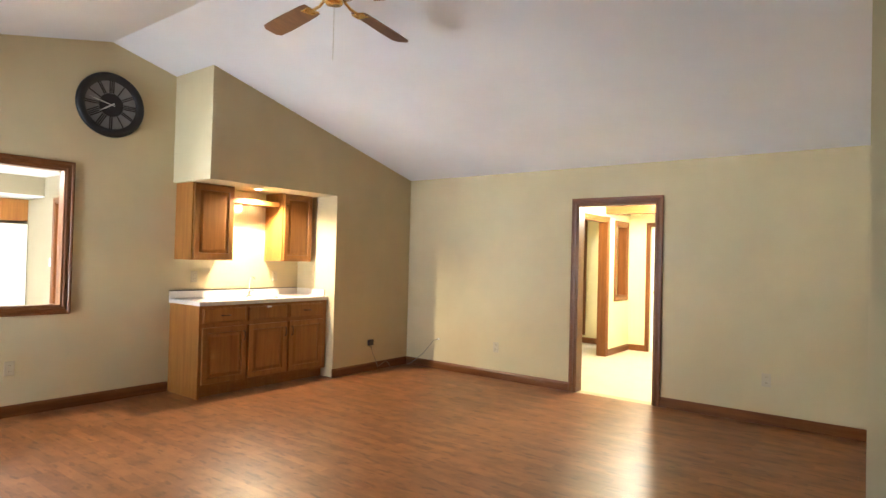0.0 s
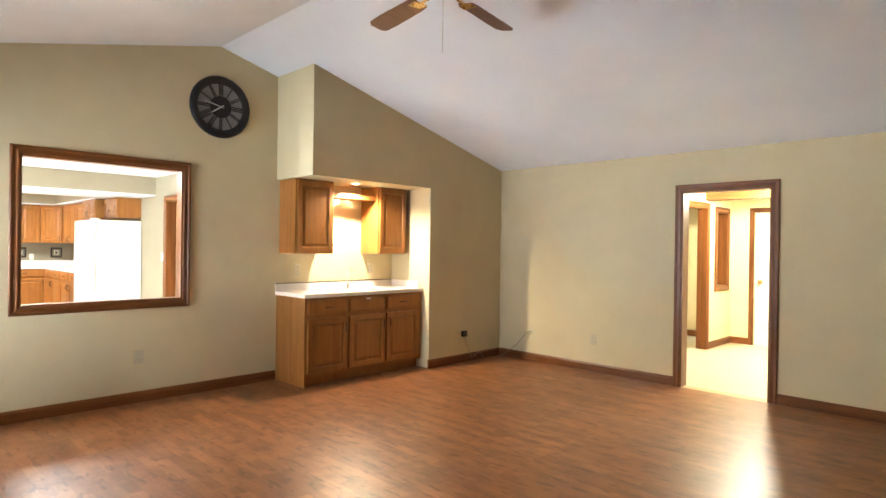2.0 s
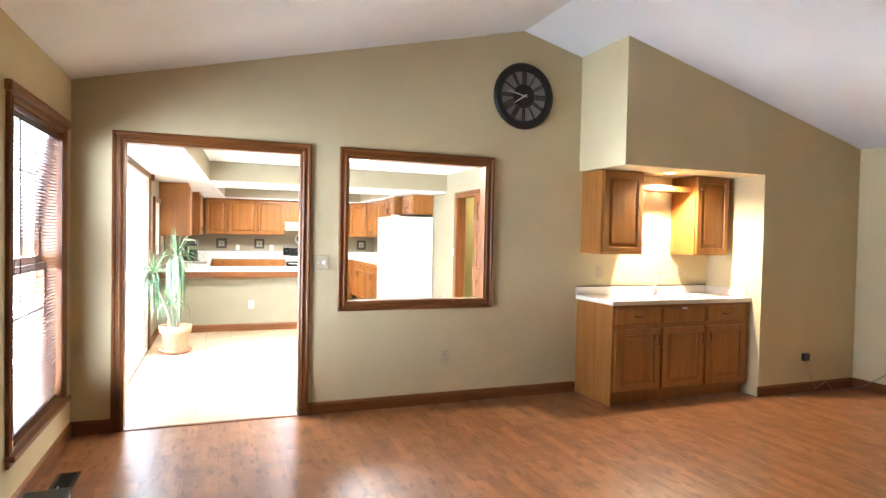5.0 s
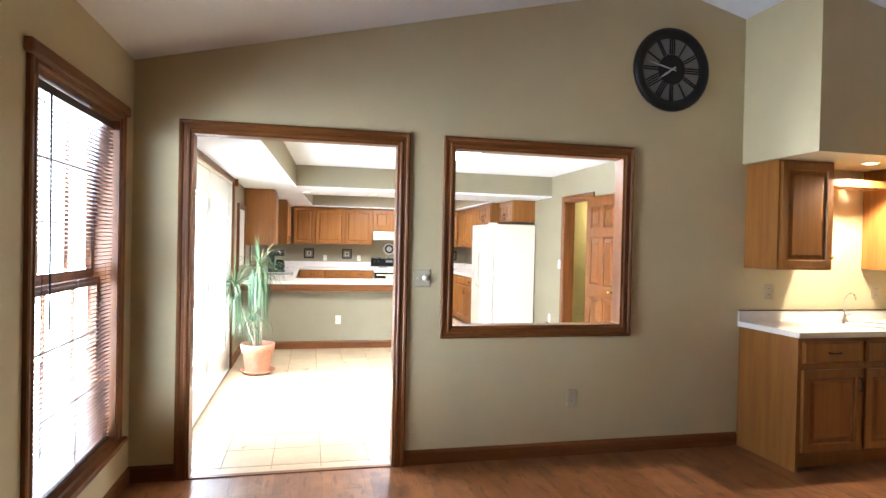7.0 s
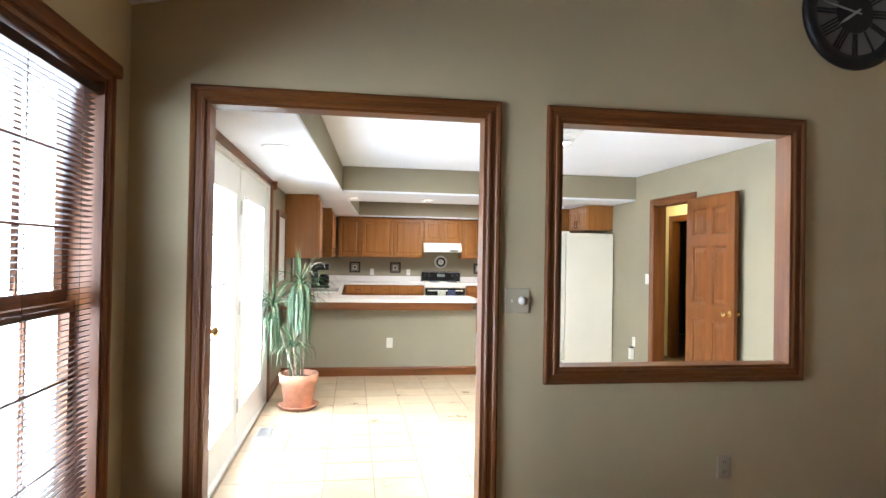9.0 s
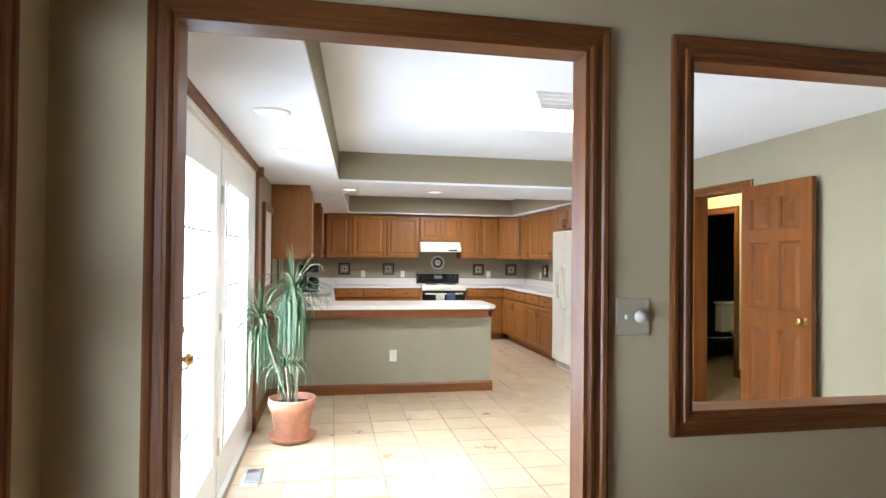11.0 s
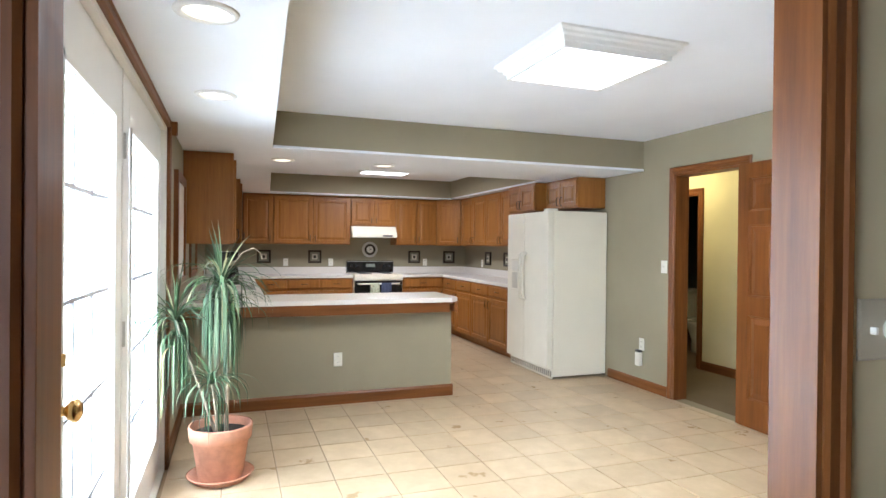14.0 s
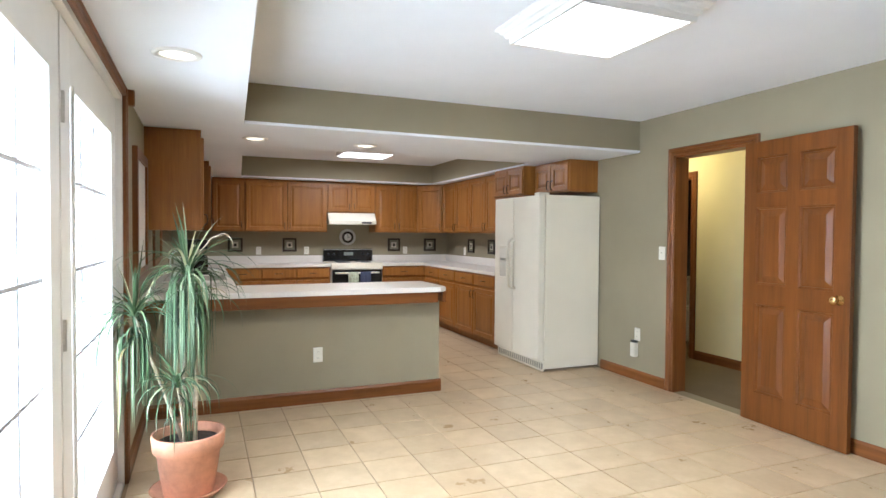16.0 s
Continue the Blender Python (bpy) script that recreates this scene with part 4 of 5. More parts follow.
def leaf(x0, x1, stile0, stile1, knob):
    """A glazed leaf; stile widths at its two ends."""
    bm = bmesh.new()
    z0, z1, g0, g1 = 0.02, 2.01, 0.24, 1.82
    box(bm, x0, x0 + stile0, FY0, FY1, z0, z1, 0.002)
    box(bm, x1 - stile1, x1, FY0, FY1, z0, z1, 0.002)
    box(bm, x0 + stile0, x1 - stile1, FY0, FY1, z0, g0)
    box(bm, x0 + stile0, x1 - stile1, FY0, FY1, g1, z1)
    lf = part("leaf", bm, WHITE_DOOR, patio)
    a, b = x0 + stile0, x1 - stile1
    bm = bmesh.new()
    for u0, u1, w0, w1 in ((a, a + 0.02, g0, g1), (b - 0.02, b, g0, g1), (a, b, g0, g0 + 0.02), (a, b, g1 - 0.02, g1)):
        box(bm, u0, u1, FY1, FY1 + 0.01, w0, w1, 0.002)
    part("glazing_bead", bm, WHITE_DOOR, lf)
    bm = bmesh.new()
    for k in range(1, 5):
        zz = g0 + (g1 - g0) * k / 5
        box(bm, a, b, FY0 + 0.016, FY1 - 0.016, zz - 0.006, zz + 0.006)
    for k in range(1, 3):
        xx = a + (b - a) * k / 3
        box(bm, xx - 0.006, xx + 0.006, FY0 + 0.017, FY1 - 0.017, g0, g1)
    part("muntin_grille", bm, plain("grey_muntin", (0.42, 0.42, 0.44), 0.5), lf, "thin grey muntin bars")
    p = part("pane", boxed(a, b, FY0 + 0.024, FY0 + 0.028, g0, g1), GLASS, lf)
    p.visible_shadow = False
    if knob is not None:
        kb = lathe(bmesh.new(), ((0.033, 0), (0.033, 0.004), (0.028, 0.01), (0.012, 0.014), (0.011, 0.032), (0.02, 0.04), (0.028, 0.05), (0.027, 0.06), (0.015, 0.068), (0, 0.069)), 28, pose(knob, FY1, 0.955, -90))
        part("door_knob", kb, BRASS, lf, "polished brass door knob", True)
        kb = lathe(bmesh.new(), ((0.03, 0), (0.03, 0.006), (0.024, 0.016), (0.012, 0.018), (0, 0.018)), 28, pose(knob, FY1, 1.075, -90))
        box(kb, knob - 0.004, knob + 0.004, FY1 + 0.018, FY1 + 0.034, 1.06, 1.09, 0.001)
        part("deadbolt", kb, BRASS, lf, "brass deadbolt thumbturn")


leaf(MID + 0.012, -5.98, 0.15, 0.13, -6.045)
leaf(-8.25, MID - 0.012, 0.2, 0.15, None)
part("centre_post", boxed(MID - 0.012, MID + 0.012, FY0 - 0.005, FY1 + 0.004, 0.0, 2.02), WHITE_DOOR, patio)
bm = bmesh.new()
box(bm, -5.98, PATIO[1], LY - 0.13, LY - 0.001, 0, 2.02)
box(bm, PATIO[0], -8.25, LY - 0.13, LY - 0.001, 0, 2.02)
box(bm, PATIO[0], PATIO[1], LY - 0.13, LY - 0.001, 2.012, PATIO[3])
box(bm, PATIO[0], PATIO[1], LY - 0.13, LY - 0.001, -0.002, 0.018)
part("door_frame", bm, WHITE_DOOR, patio)
for z in (0.3, 1.0, 1.72):
    part("hinge", boxed(MID - 0.006, MID + 0.006, FY1 + 0.004, FY1 + 0.014, z - 0.05, z + 0.05, bevel=0.002), SILVER, patio, "small steel hinge")
structure("curtain_bracket", boxed(-8.39, -8.34, LY, LY + 0.05, 2.0, 2.1, bevel=0.012), TRIM, "small dark wooden corner block on the casing", "bracket")

board = thing("memo_board", "white memo board in a reddish-brown wooden frame", "memo board", pose(-8.72, LY, 1.04, 0, 0, 180))
part("frame", wall_run(bmesh.new(), "y", -0.03, 0, 0.0, 0.72, 0, 0.8, [(0.06, 0.66, 0.06, 0.74)]), TRIM, board)
part("panel", boxed(0.06, 0.66, -0.015, 0, 0.06, 0.74), WHITE_DOOR, board, "white panel")

# ---- peninsula ----
PX = -9.40
structure("peninsula_wall", boxed(PX - 0.12, PX, LY, 1.51, 0, 0.855), OLIVE, "olive green painted half wall of the peninsula", "half wall")
baseboard([(PX, LY, PX, 1.526, 1, 0), (PX - 0.12, 1.51, PX + 0.014, 1.51, 0, 1)], 0.105, 0.016)
pc = thing("peninsula_counter", "white laminate breakfast counter with a deep wooden edge", "counter", pose(PX, 0, 0))
bm = bmesh.new()
ring = [(0.2, LY), (0.2, 1.44), (0.12, 1.52), (-0.46, 1.52), (-0.46, LY)]
a = [bm.verts.new((x, y, 0.862)) for x, y in ring]
b = [bm.verts.new((x, y, 0.90)) for x, y in ring]
bm.faces.new(a[::-1])
bm.faces.new(b)
for k in range(5):
    bm.faces.new((a[k], a[(k + 1) % 5], b[(k + 1) % 5], b[k]))
bmesh.ops.bevel(bm, geom=[e for e in bm.edges if e.verts[0].co.z > 0.89 and e.verts[1].co.z > 0.89], offset=0.006, segments=2, affect="EDGES")
part("top", bm, COUNTER, pc)
bm = boxed(0.145, 0.18, LY, 1.43, 0.775, 0.862, bevel=0.004)
box(bm, -0.1, 0.18, 1.47, 1.5, 0.775, 0.862, 0.004)
box(bm, 0.0, 0.145, LY, 1.47, 0.84, 0.862)
part("apron", bm, TRIM_Y, pc, "reddish-brown wooden apron under the counter edge")

# ---- kitchen cabinets ----
UF = BX + 0.32                     # front of the wall cabinets on the range wall
UZ0, UZ1 = 1.35, SOF - 0.004


def upper(y0, y1, z0, n):
    w = y1 - y0
    fr = []
    for k in range(n):
        a, b = 0.012 + k * (w - 0.012) / n, (k + 1) * (w - 0.012) / n
        fr.append(("door", a, b, 0.015, UZ1 - z0 - 0.03, (b - 0.03) if (k % 2 == 0 and n > 1) else (a + 0.03 if n > 1 else b - 0.03), 0.09))
    return cabinet("wall_cabinet", "medium-oak wall cabinet with raised-panel doors", pose(UF, y0, z0, 0, 0, FACE_X), w, 0.318, UZ1 - z0, fr, group="kitchen wall cabinets")


upper(-0.22, 0.2, UZ0, 1)
upper(0.202, 1.33, UZ0, 2)
upper(1.332, 2.04, 1.635, 2)
upper(2.042, KY - 0.63, UZ0, 2)
# diagonal corner cabinet
cc = thing("corner_wall_cabinet", "medium-oak diagonal corner wall cabinet", "cabinet", pose(BX, KY, UZ0), "kitchen wall cabinets")
bm = bmesh.new()
ring = [(0.001, -0.001), (0.001, -0.628), (0.318, -0.628), (0.628, -0.318), (0.628, -0.001)]
a = [bm.verts.new((x, y, 0)) for x, y in ring]
b = [bm.verts.new((x, y, UZ1 - UZ0)) for x, y in ring]
bm.faces.new(a[::-1])
bm.faces.new(b)
for k in range(5):
    bm.faces.new((a[k], a[(k + 1) % 5], b[(k + 1) % 5], b[k]))
part("body", bm, OAK, cc)
dw = math.hypot(0.31, 0.31)
d = part("door", raised_panel(bmesh.new(), 0.02, dw - 0.02, 0.015, UZ1 - UZ0 - 0.03), OAK, cc, m=pose(0.318, -0.628, 0, 0, 0, 45))
part("handle", bow_handle(bmesh.new(), dw - 0.05, 0.09), DARK_METAL, d, "dark bronze pull", True)
# hall side wall cabinets
for x0, x1, yf, z0, n in ((-12.98, -11.06, KY - 0.32, UZ0, 4), (-11.055, -10.37, KY - 0.46, 1.76, 2), (-10.33, -9.69, KY - 0.335, 1.76, 2)):
    w = x1 - x0
    fr = [("door", 0.012 + k * (w - 0.012) / n, (k + 1) * (w - 0.012) / n, 0.015, UZ1 - z0 - 0.03, (k + 1) * (w - 0.012) / n - 0.03 if k % 2 == 0 else 0.012 + k * (w - 0.012) / n + 0.03, 0.08) for k in range(n)]
    cabinet("wall_cabinet", "medium-oak wall cabinet with raised-panel doors beside the refrigerator" if z0 > 1.5 else "medium-oak wall cabinet with raised-panel doors", pose(x0, yf, z0), w, KY - yf - 0.002, UZ1 - z0, fr, group="kitchen wall cabinets")
# patio side wall cabinets, on both sides of the sink window
cabinet("wall_cabinet", "tall-sided medium-oak wall cabinet by the patio door", pose(-9.48, LY + 0.375, 1.345, 0, 0, 180), 0.62, 0.373, UZ1 - 1.345, [("door", 0.015, 0.605, 0.015, 0.68, 0.57, 0.09)], group="kitchen wall cabinets")
cabinet("wall_cabinet", "medium-oak wall cabinet beside the sink window", pose(-11.45, LY + 0.45, UZ0, 0, 0, 180), BX * -1 - 11.45 - 0.322, 0.448, UZ1 - UZ0, [("door", 0.012, 0.85, 0.015, 0.68, 0.05, 0.09), ("door", 0.86, 1.7, 0.015, 0.68, 0.9, 0.09)], group="kitchen wall cabinets")

CF = BX + 0.60


def base(name_label, m, w, n, depth=0.598, drawers=True):
    fr = []
    for k in range(n):
        a, b = 0.015 + k * (w - 0.015) / n, (k + 1) * (w - 0.015) / n
        fr.append(("door", a, b, 0.115, 0.68 if drawers else 0.845, b - 0.035 if k % 2 == 0 else a + 0.035, 0.6))
        if drawers:
            fr.append(("drawer", a, b, 0.71, 0.845, (a + b) / 2, 0.778))
    return cabinet("base_cabinet", name_label, m, w, depth, 0.862, fr, 0.1, "kitchen base cabinets")


base("medium-oak base cabinet with doors and drawers", pose(CF, -0.08, 0, 0, 0, FACE_X), 1.4, 3)
base("medium-oak base cabinet with doors and drawers", pose(CF, 2.075, 0, 0, 0, FACE_X), KY - 0.6 - 2.075, 1)
base("medium-oak base cabinet with doors and drawers", pose(CF + 0.002, KY - 0.60, 0), -10.72 - CF - 0.002, 4)
base("medium-oak sink base cabinet", pose(PX - 0.462, LY + 0.60, 0, 0, 0, 180), -(CF + 0.002) + PX - 0.462, 4)
kc = thing("kitchen_counter", "white laminate kitchen worktop with a low backsplash", "counter", pose(0, 0, 0.862))
for x0, x1, y0, y1 in ((BX + 0.002, CF + 0.03, LY + 0.64, 1.325), (BX + 0.002, CF + 0.03, 2.072, KY - 0.002), (CF + 0.031, -10.72, KY - 0.63, KY - 0.002), (BX + 0.002, PX - 0.462, LY + 0.002, LY + 0.638)):
    part("top", boxed(x0, x1, y0, y1, 0, 0.038, bevel=0.004), COUNTER, kc)
for x0, x1, y0, y1 in ((BX + 0.002, BX + 0.02, LY + 0.02, 1.325), (BX + 0.002, BX + 0.02, 2.072, KY - 0.02), (BX + 0.02, -10.72, KY - 0.02, KY - 0.002)):
    part("backsplash", boxed(x0, x1, y0, y1, 0.038, 0.14, bevel=0.002), COUNTER, kc)
ks = thing("kitchen_sink", "white double-bowl kitchen sink under the window", "sink", pose(-10.65, LY + 0.33, 0.9))
bm = stepped(bmesh.new(), -0.4, 0.4, -0.26, 0.26, ((0, 0.0), (0.004, -0.014), (0.03, -0.016), (0.04, -0.006), (0.08, -0.004)), pose(0, 0, 0, -90))
part("basin", bm, PORCELAIN, ks)
part("faucet", tube(bmesh.new(), [(0, -0.22, 0.01), (0, -0.22, 0.2), (0, -0.18, 0.26), (0, -0.1, 0.26), (0, -0.07, 0.2)], 0.011, 10), CHROME, ks, "chrome faucet", True)

# ---- range and hood ----
rg = thing("range", "bisque freestanding electric range with black oven door", "range", pose(BX + 0.66, 1.33, 0, 0, 0, FACE_X))
RW = 0.74
part("body", boxed(0, RW, 0.02, 0.64, 0.03, 0.9, bevel=0.004), APPLIANCE, rg)
part("cooktop", boxed(-0.002, RW + 0.002, 0.0, 0.58, 0.9, 0.915, bevel=0.004), APPLIANCE, rg)
for bx, by, r in ((0.2, 0.17, 0.1), (0.54, 0.17, 0.075), (0.2, 0.42, 0.075), (0.54, 0.42, 0.1)):
    part("burner", lathe(bmesh.new(), ((0, 0.915), (r, 0.915), (r, 0.921), (r - 0.02, 0.926), (0, 0.924)), 24, pose(bx, by, 0)), BLACK, rg, "black coil burner")
bg = part("backguard", boxed(0, RW, 0.57, 0.645, 0.915, 1.1, bevel=0.006), BLACK_GLASS, rg, "black control panel")
for k in (0.07, 0.15, 0.59, 0.67):
    part("knob", lathe(bmesh.new(), ((0.02, 0), (0.018, 0.02), (0, 0.022)), 16, pose(k, 0.569, 1.02, 90)), BLACK, bg, smooth=True)
part("clock_display", boxed(0.3, 0.44, 0.567, 0.571, 1.0, 1.05), plain("grey_display", (0.2, 0.22, 0.2), 0.3), bg)
part("trim_strip", boxed(0.0, RW, 0.566, 0.571, 1.085, 1.092), SILVER, bg, "thin silver strip")
part("front_lip", boxed(0.0, RW, -0.004, 0.03, 0.825, 0.9, bevel=0.006), APPLIANCE, rg)
od = part("oven_door", boxed(0.01, RW - 0.01, 0.0, 0.03, 0.25, 0.815, bevel=0.006), BLACK_GLASS, rg, "black glass oven door")
part("handle", tube(bmesh.new(), [(0.06, 0.0, 0.775), (0.06, -0.04, 0.775), (RW - 0.06, -0.04, 0.775), (RW - 0.06, 0.0, 0.775)], 0.012, 10), APPLIANCE, od, "bisque bar handle", True)
part("drawer", boxed(0.01, RW - 0.01, 0.0, 0.03, 0.05, 0.235, bevel=0.005), APPLIANCE, rg)
for x0, x1, mat, lab in ((0.23, 0.37, TOWEL_A, "green floral kitchen towel over the oven handle"), (0.40, 0.55, TOWEL_B, "dark blue kitchen towel over the oven handle")):
    tw = thing("kitchen_towel", lab, "towel", pose(BX + 0.66, 1.33, 0, 0, 0, FACE_X))
    bm = bmesh.new()
    rows = []
    for k in range(15):
        x = x0 + (x1 - x0) * k / 14
        wav = 0.004 * math.sin(k * 1.3)
        rows.append([bm.verts.new(p) for p in ((x, -0.022 + wav * 0.3, 0.55), (x, -0.026, 0.75), (x, -0.028, 0.787), (x, -0.04, 0.79), (x, -0.054, 0.783), (x, -0.056 + wav, 0.7), (x, -0.058 + wav, 0.47))])
    for p, q in zip(rows, rows[1:]):
        for k in range(6):
            bm.faces.new((p[k], p[k + 1], q[k + 1], q[k]))
    part("cloth", bm, mat, tw, smooth=True)
hd = thing("range_hood", "bisque under-cabinet range hood", "range hood", pose(BX + 0.46, 1.337, 1.465, 0, 0, FACE_X))
bm = bmesh.new()
ring = [(0.0, 0.0), (0.0, 0.05), (0.1, 0.166), (0.458, 0.166), (0.458, 0.0)]
a = [bm.verts.new((0.0, y, z)) for y, z in ring]
b = [bm.verts.new((0.69, y, z)) for y, z in ring]
bm.faces.new(a)
bm.faces.new(b[::-1])
for k in range(5):
    bm.faces.new((a[k], a[(k + 1) % 5], b[(k + 1) % 5], b[k]))
part("shell", bm, APPLIANCE, hd)
part("control_strip", boxed(0.47, 0.62, -0.004, 0.001, 0.012, 0.036), BLACK, hd, "dark control strip")

# ---- refrigerator ----
fr = thing("refrigerator", "bisque side-by-side refrigerator with an ice dispenser", "refrigerator", pose(-10.545, 2.63, 0))
FW, FD, FH = 0.908, 0.70, 1.716
part("body", boxed(0, FW, 0.075, FD, 0.03, FH, bevel=0.004), FRIDGE_SIDE, fr)
part("base_grille", boxed(0.005, FW - 0.005, 0.05, 0.075, 0.015, 0.11), APPLIANCE, fr)
for k in range(22):
    part("grille_slot", boxed(0.03 + k * 0.041, 0.055 + k * 0.041, 0.0485, 0.0505, 0.035, 0.09), plain("grille_shadow", (0.35, 0.33, 0.28), 0.6) if k == 0 else bpy.data.materials["grille_shadow"], fr)
dl = part("freezer_door", boxed(0.002, 0.40, 0.0, 0.068, 0.12, FH - 0.004, bevel=0.01), APPLIANCE, fr)
dr = part("fresh_food_door", boxed(0.408, FW - 0.002, 0.0, 0.068, 0.12, FH - 0.004, bevel=0.01), APPLIANCE, fr)
part("hinge_cover", boxed(FW - 0.1, FW - 0.01, 0.005, 0.12, FH - 0.003, FH + 0.022, bevel=0.006), APPLIANCE, fr)
for d, hx in ((dl, 0.365), (dr, 0.445)):
    part("handle", tube(bmesh.new(), [(hx, 0.0, 0.78), (hx, -0.035, 0.8), (hx, -0.045, 0.95), (hx, -0.045, 1.15), (hx, -0.035, 1.26), (hx, 0.0, 1.28)], 0.014, 10), APPLIANCE, d, smooth=True)
ds = part("dispenser", stepped(bmesh.new(), 0.1, 0.3, 0.86, 1.22, ((0, 0.001), (0, -0.006), (0.012, -0.008), (0.02, -0.006), (0.022, 0.0))), APPLIANCE, dl)
part("dispenser_well", boxed(0.125, 0.275, -0.003, 0.0015, 0.885, 1.06), plain("dispenser_well_bisque", (0.6, 0.57, 0.48), 0.5), dl, "recessed dispenser well")
part("dispenser_panel", boxed(0.125, 0.275, -0.0075, 0.0, 1.08, 1.19), PLASTIC, dl)

# ---- pictures, clock, plates on the range wall ----


def framed(y, z, m, s=0.2, label="small square picture in a dark wooden frame"):
    p = thing("framed_picture", label, "picture", m, "small framed pictures")
    part("frame", wall_run(bmesh.new(), "y", -0.02, 0, -s / 2, s / 2, -s / 2, s / 2, [(-s / 2 + 0.028, s / 2 - 0.028, -s / 2 + 0.028, s / 2 - 0.028)]), DARK_METAL, p)
    part("mat", boxed(-s / 2 + 0.028, s / 2 - 0.028, -0.008, 0, -s / 2 + 0.028, s / 2 - 0.028), plain("grey_green_mat", (0.22, 0.21, 0.15), 0.8) if "grey_green_mat" not in bpy.data.materials else bpy.data.materials["grey_green_mat"], p)
    part("inner_mat", boxed(-0.042, 0.042, -0.011, -0.008, -0.042, 0.042), CREAM_MAT, p, "cream inner mat")
    part("print", boxed(-0.018, 0.018, -0.0125, -0.011, -0.024, 0.018), BLACK, p, "small dark motif")


for y in (0.09, 0.842, 2.443, 3.046):
    framed(y, 1.16, pose(BX, y, 1.16, 0, 0, 90))
for x in (-12.66, -12.0):
    framed(0, 1.16, pose(x, KY, 1.16))
for y in (0.409, 1.09, 2.632):
    outlet("wall_outlet", "ivory outlet over the kitchen worktop", pose(BX, y, 1.075, 0, 0, 90), group="wall outlets")
outlet("wall_outlet", "ivory outlet over the kitchen worktop", pose(-12.9, KY, 1.075), group="wall outlets")
kcl = thing("kitchen_clock", "small round silver wall clock with a black ring", "clock", pose(BX, 1.705, 1.275, 90, 0, 90))
part("ring", lathe(bmesh.new(), ((0.075, 0), (0.125, 0), (0.125, 0.014), (0.11, 0.024), (0.085, 0.02), (0.075, 0.012)), 40), SILVER, kcl, smooth=True)
part("rim", lathe(bmesh.new(), ((0.055, 0.0), (0.085, 0.0), (0.088, 0.024), (0.07, 0.03), (0.055, 0.02)), 40), CLOCK_BLACK, kcl, smooth=True)
part("dial", lathe(bmesh.new(), ((0, 0), (0.06, 0), (0.06, 0.014), (0, 0.014)), 32), WHITE_DOOR, kcl)
part("hand", boxed(-0.003, 0.003, -0.005, 0.045, 0.015, 0.017), BLACK, kcl)
part("hand", boxed(-0.004, 0.03, -0.003, 0.003, 0.017, 0.019), BLACK, kcl)

cm = thing("coffee_maker", "black coffee maker with a glass carafe on the worktop", "coffee maker", pose(-11.35, -0.42, 0.9))
part("body", boxed(-0.09, 0.09, -0.12, -0.02, 0, 0.34, bevel=0.012), BLACK, cm)
part("base", boxed(-0.1, 0.1, -0.12, 0.14, 0, 0.035, bevel=0.01), BLACK, cm)
part("brew_head", boxed(-0.095, 0.095, -0.12, 0.13, 0.26, 0.36, bevel=0.016), BLACK, cm)
part("carafe", lathe(bmesh.new(), ((0, 0.037), (0.06, 0.037), (0.078, 0.08), (0.07, 0.17), (0.05, 0.2), (0, 0.2)), 24, pose(0, 0.06, 0)), BLACK_GLASS, cm, smooth=True)
part("clock_plate", boxed(-0.05, 0.05, 0.13, 0.133, 0.285, 0.335, bevel=0.001), SILVER, cm, "silver panel")

# sink window with a short curtain
sw_ = tagged(new("window_2"), "small kitchen window over the sink", "window", "", "structure")
part("window_frame", wall_run(bmesh.new(), "y", LY - 0.1, LY - 0.05, SINKWIN[0], SINKWIN[1], SINKWIN[2], SINKWIN[3], [(SINKWIN[0] + 0.05, (SINKWIN[0] + SINKWIN[1]) / 2 - 0.02, SINKWIN[2] + 0.05, SINKWIN[3] - 0.05), ((SINKWIN[0] + SINKWIN[1]) / 2 + 0.02, SINKWIN[1] - 0.05, SINKWIN[2] + 0.05, SINKWIN[3] - 0.05)]), WHITE_DOOR, sw_)
p = part("pane", boxed(SINKWIN[0] + 0.05, SINKWIN[1] - 0.05, LY - 0.078, LY - 0.074, SINKWIN[2] + 0.05, SINKWIN[3] - 0.05), GLASS, sw_)
p.visible_shadow = False
casing("sink_window_casing", "brown wooden casing round the sink window", pose(SINKWIN[1], LY, 0, 0, 0, 180), SINKWIN[1] - SINKWIN[0], SINKWIN[2], SINKWIN[3], bottom=True)

# ---- ceiling light box and recessed cans ----
lb = thing("ceiling_light", "large square white fluorescent ceiling light with crown-moulded frame", "ceiling light", pose(-7.13, 1.39, 2.366))
bm = bmesh.new()
prof = ((0.36, 0.0), (0.36, -0.012), (0.345, -0.02), (0.34, -0.032), (0.325, -0.038), (0.318, -0.055), (0.308, -0.06), (0.303, -0.085), (0.288, -0.085), (0.283, -0.078))
rings = [[bm.verts.new((sx * r, sy * r, z)) for sx, sy in ((-1, -1), (1, -1), (1, 1), (-1, 1))] for r, z in prof]
for a, b in zip(rings, rings[1:]):
    for k in range(4):
        bm.faces.new((a[k], a[(k + 1) % 4], b[(k + 1) % 4], b[k]))
part("frame", bm, WHITE_DOOR, lb)
part("diffuser", boxed(-0.285, 0.285, -0.285, 0.285, -0.082, -0.076), PANEL_GLOW, lb, "glowing acrylic diffuser")
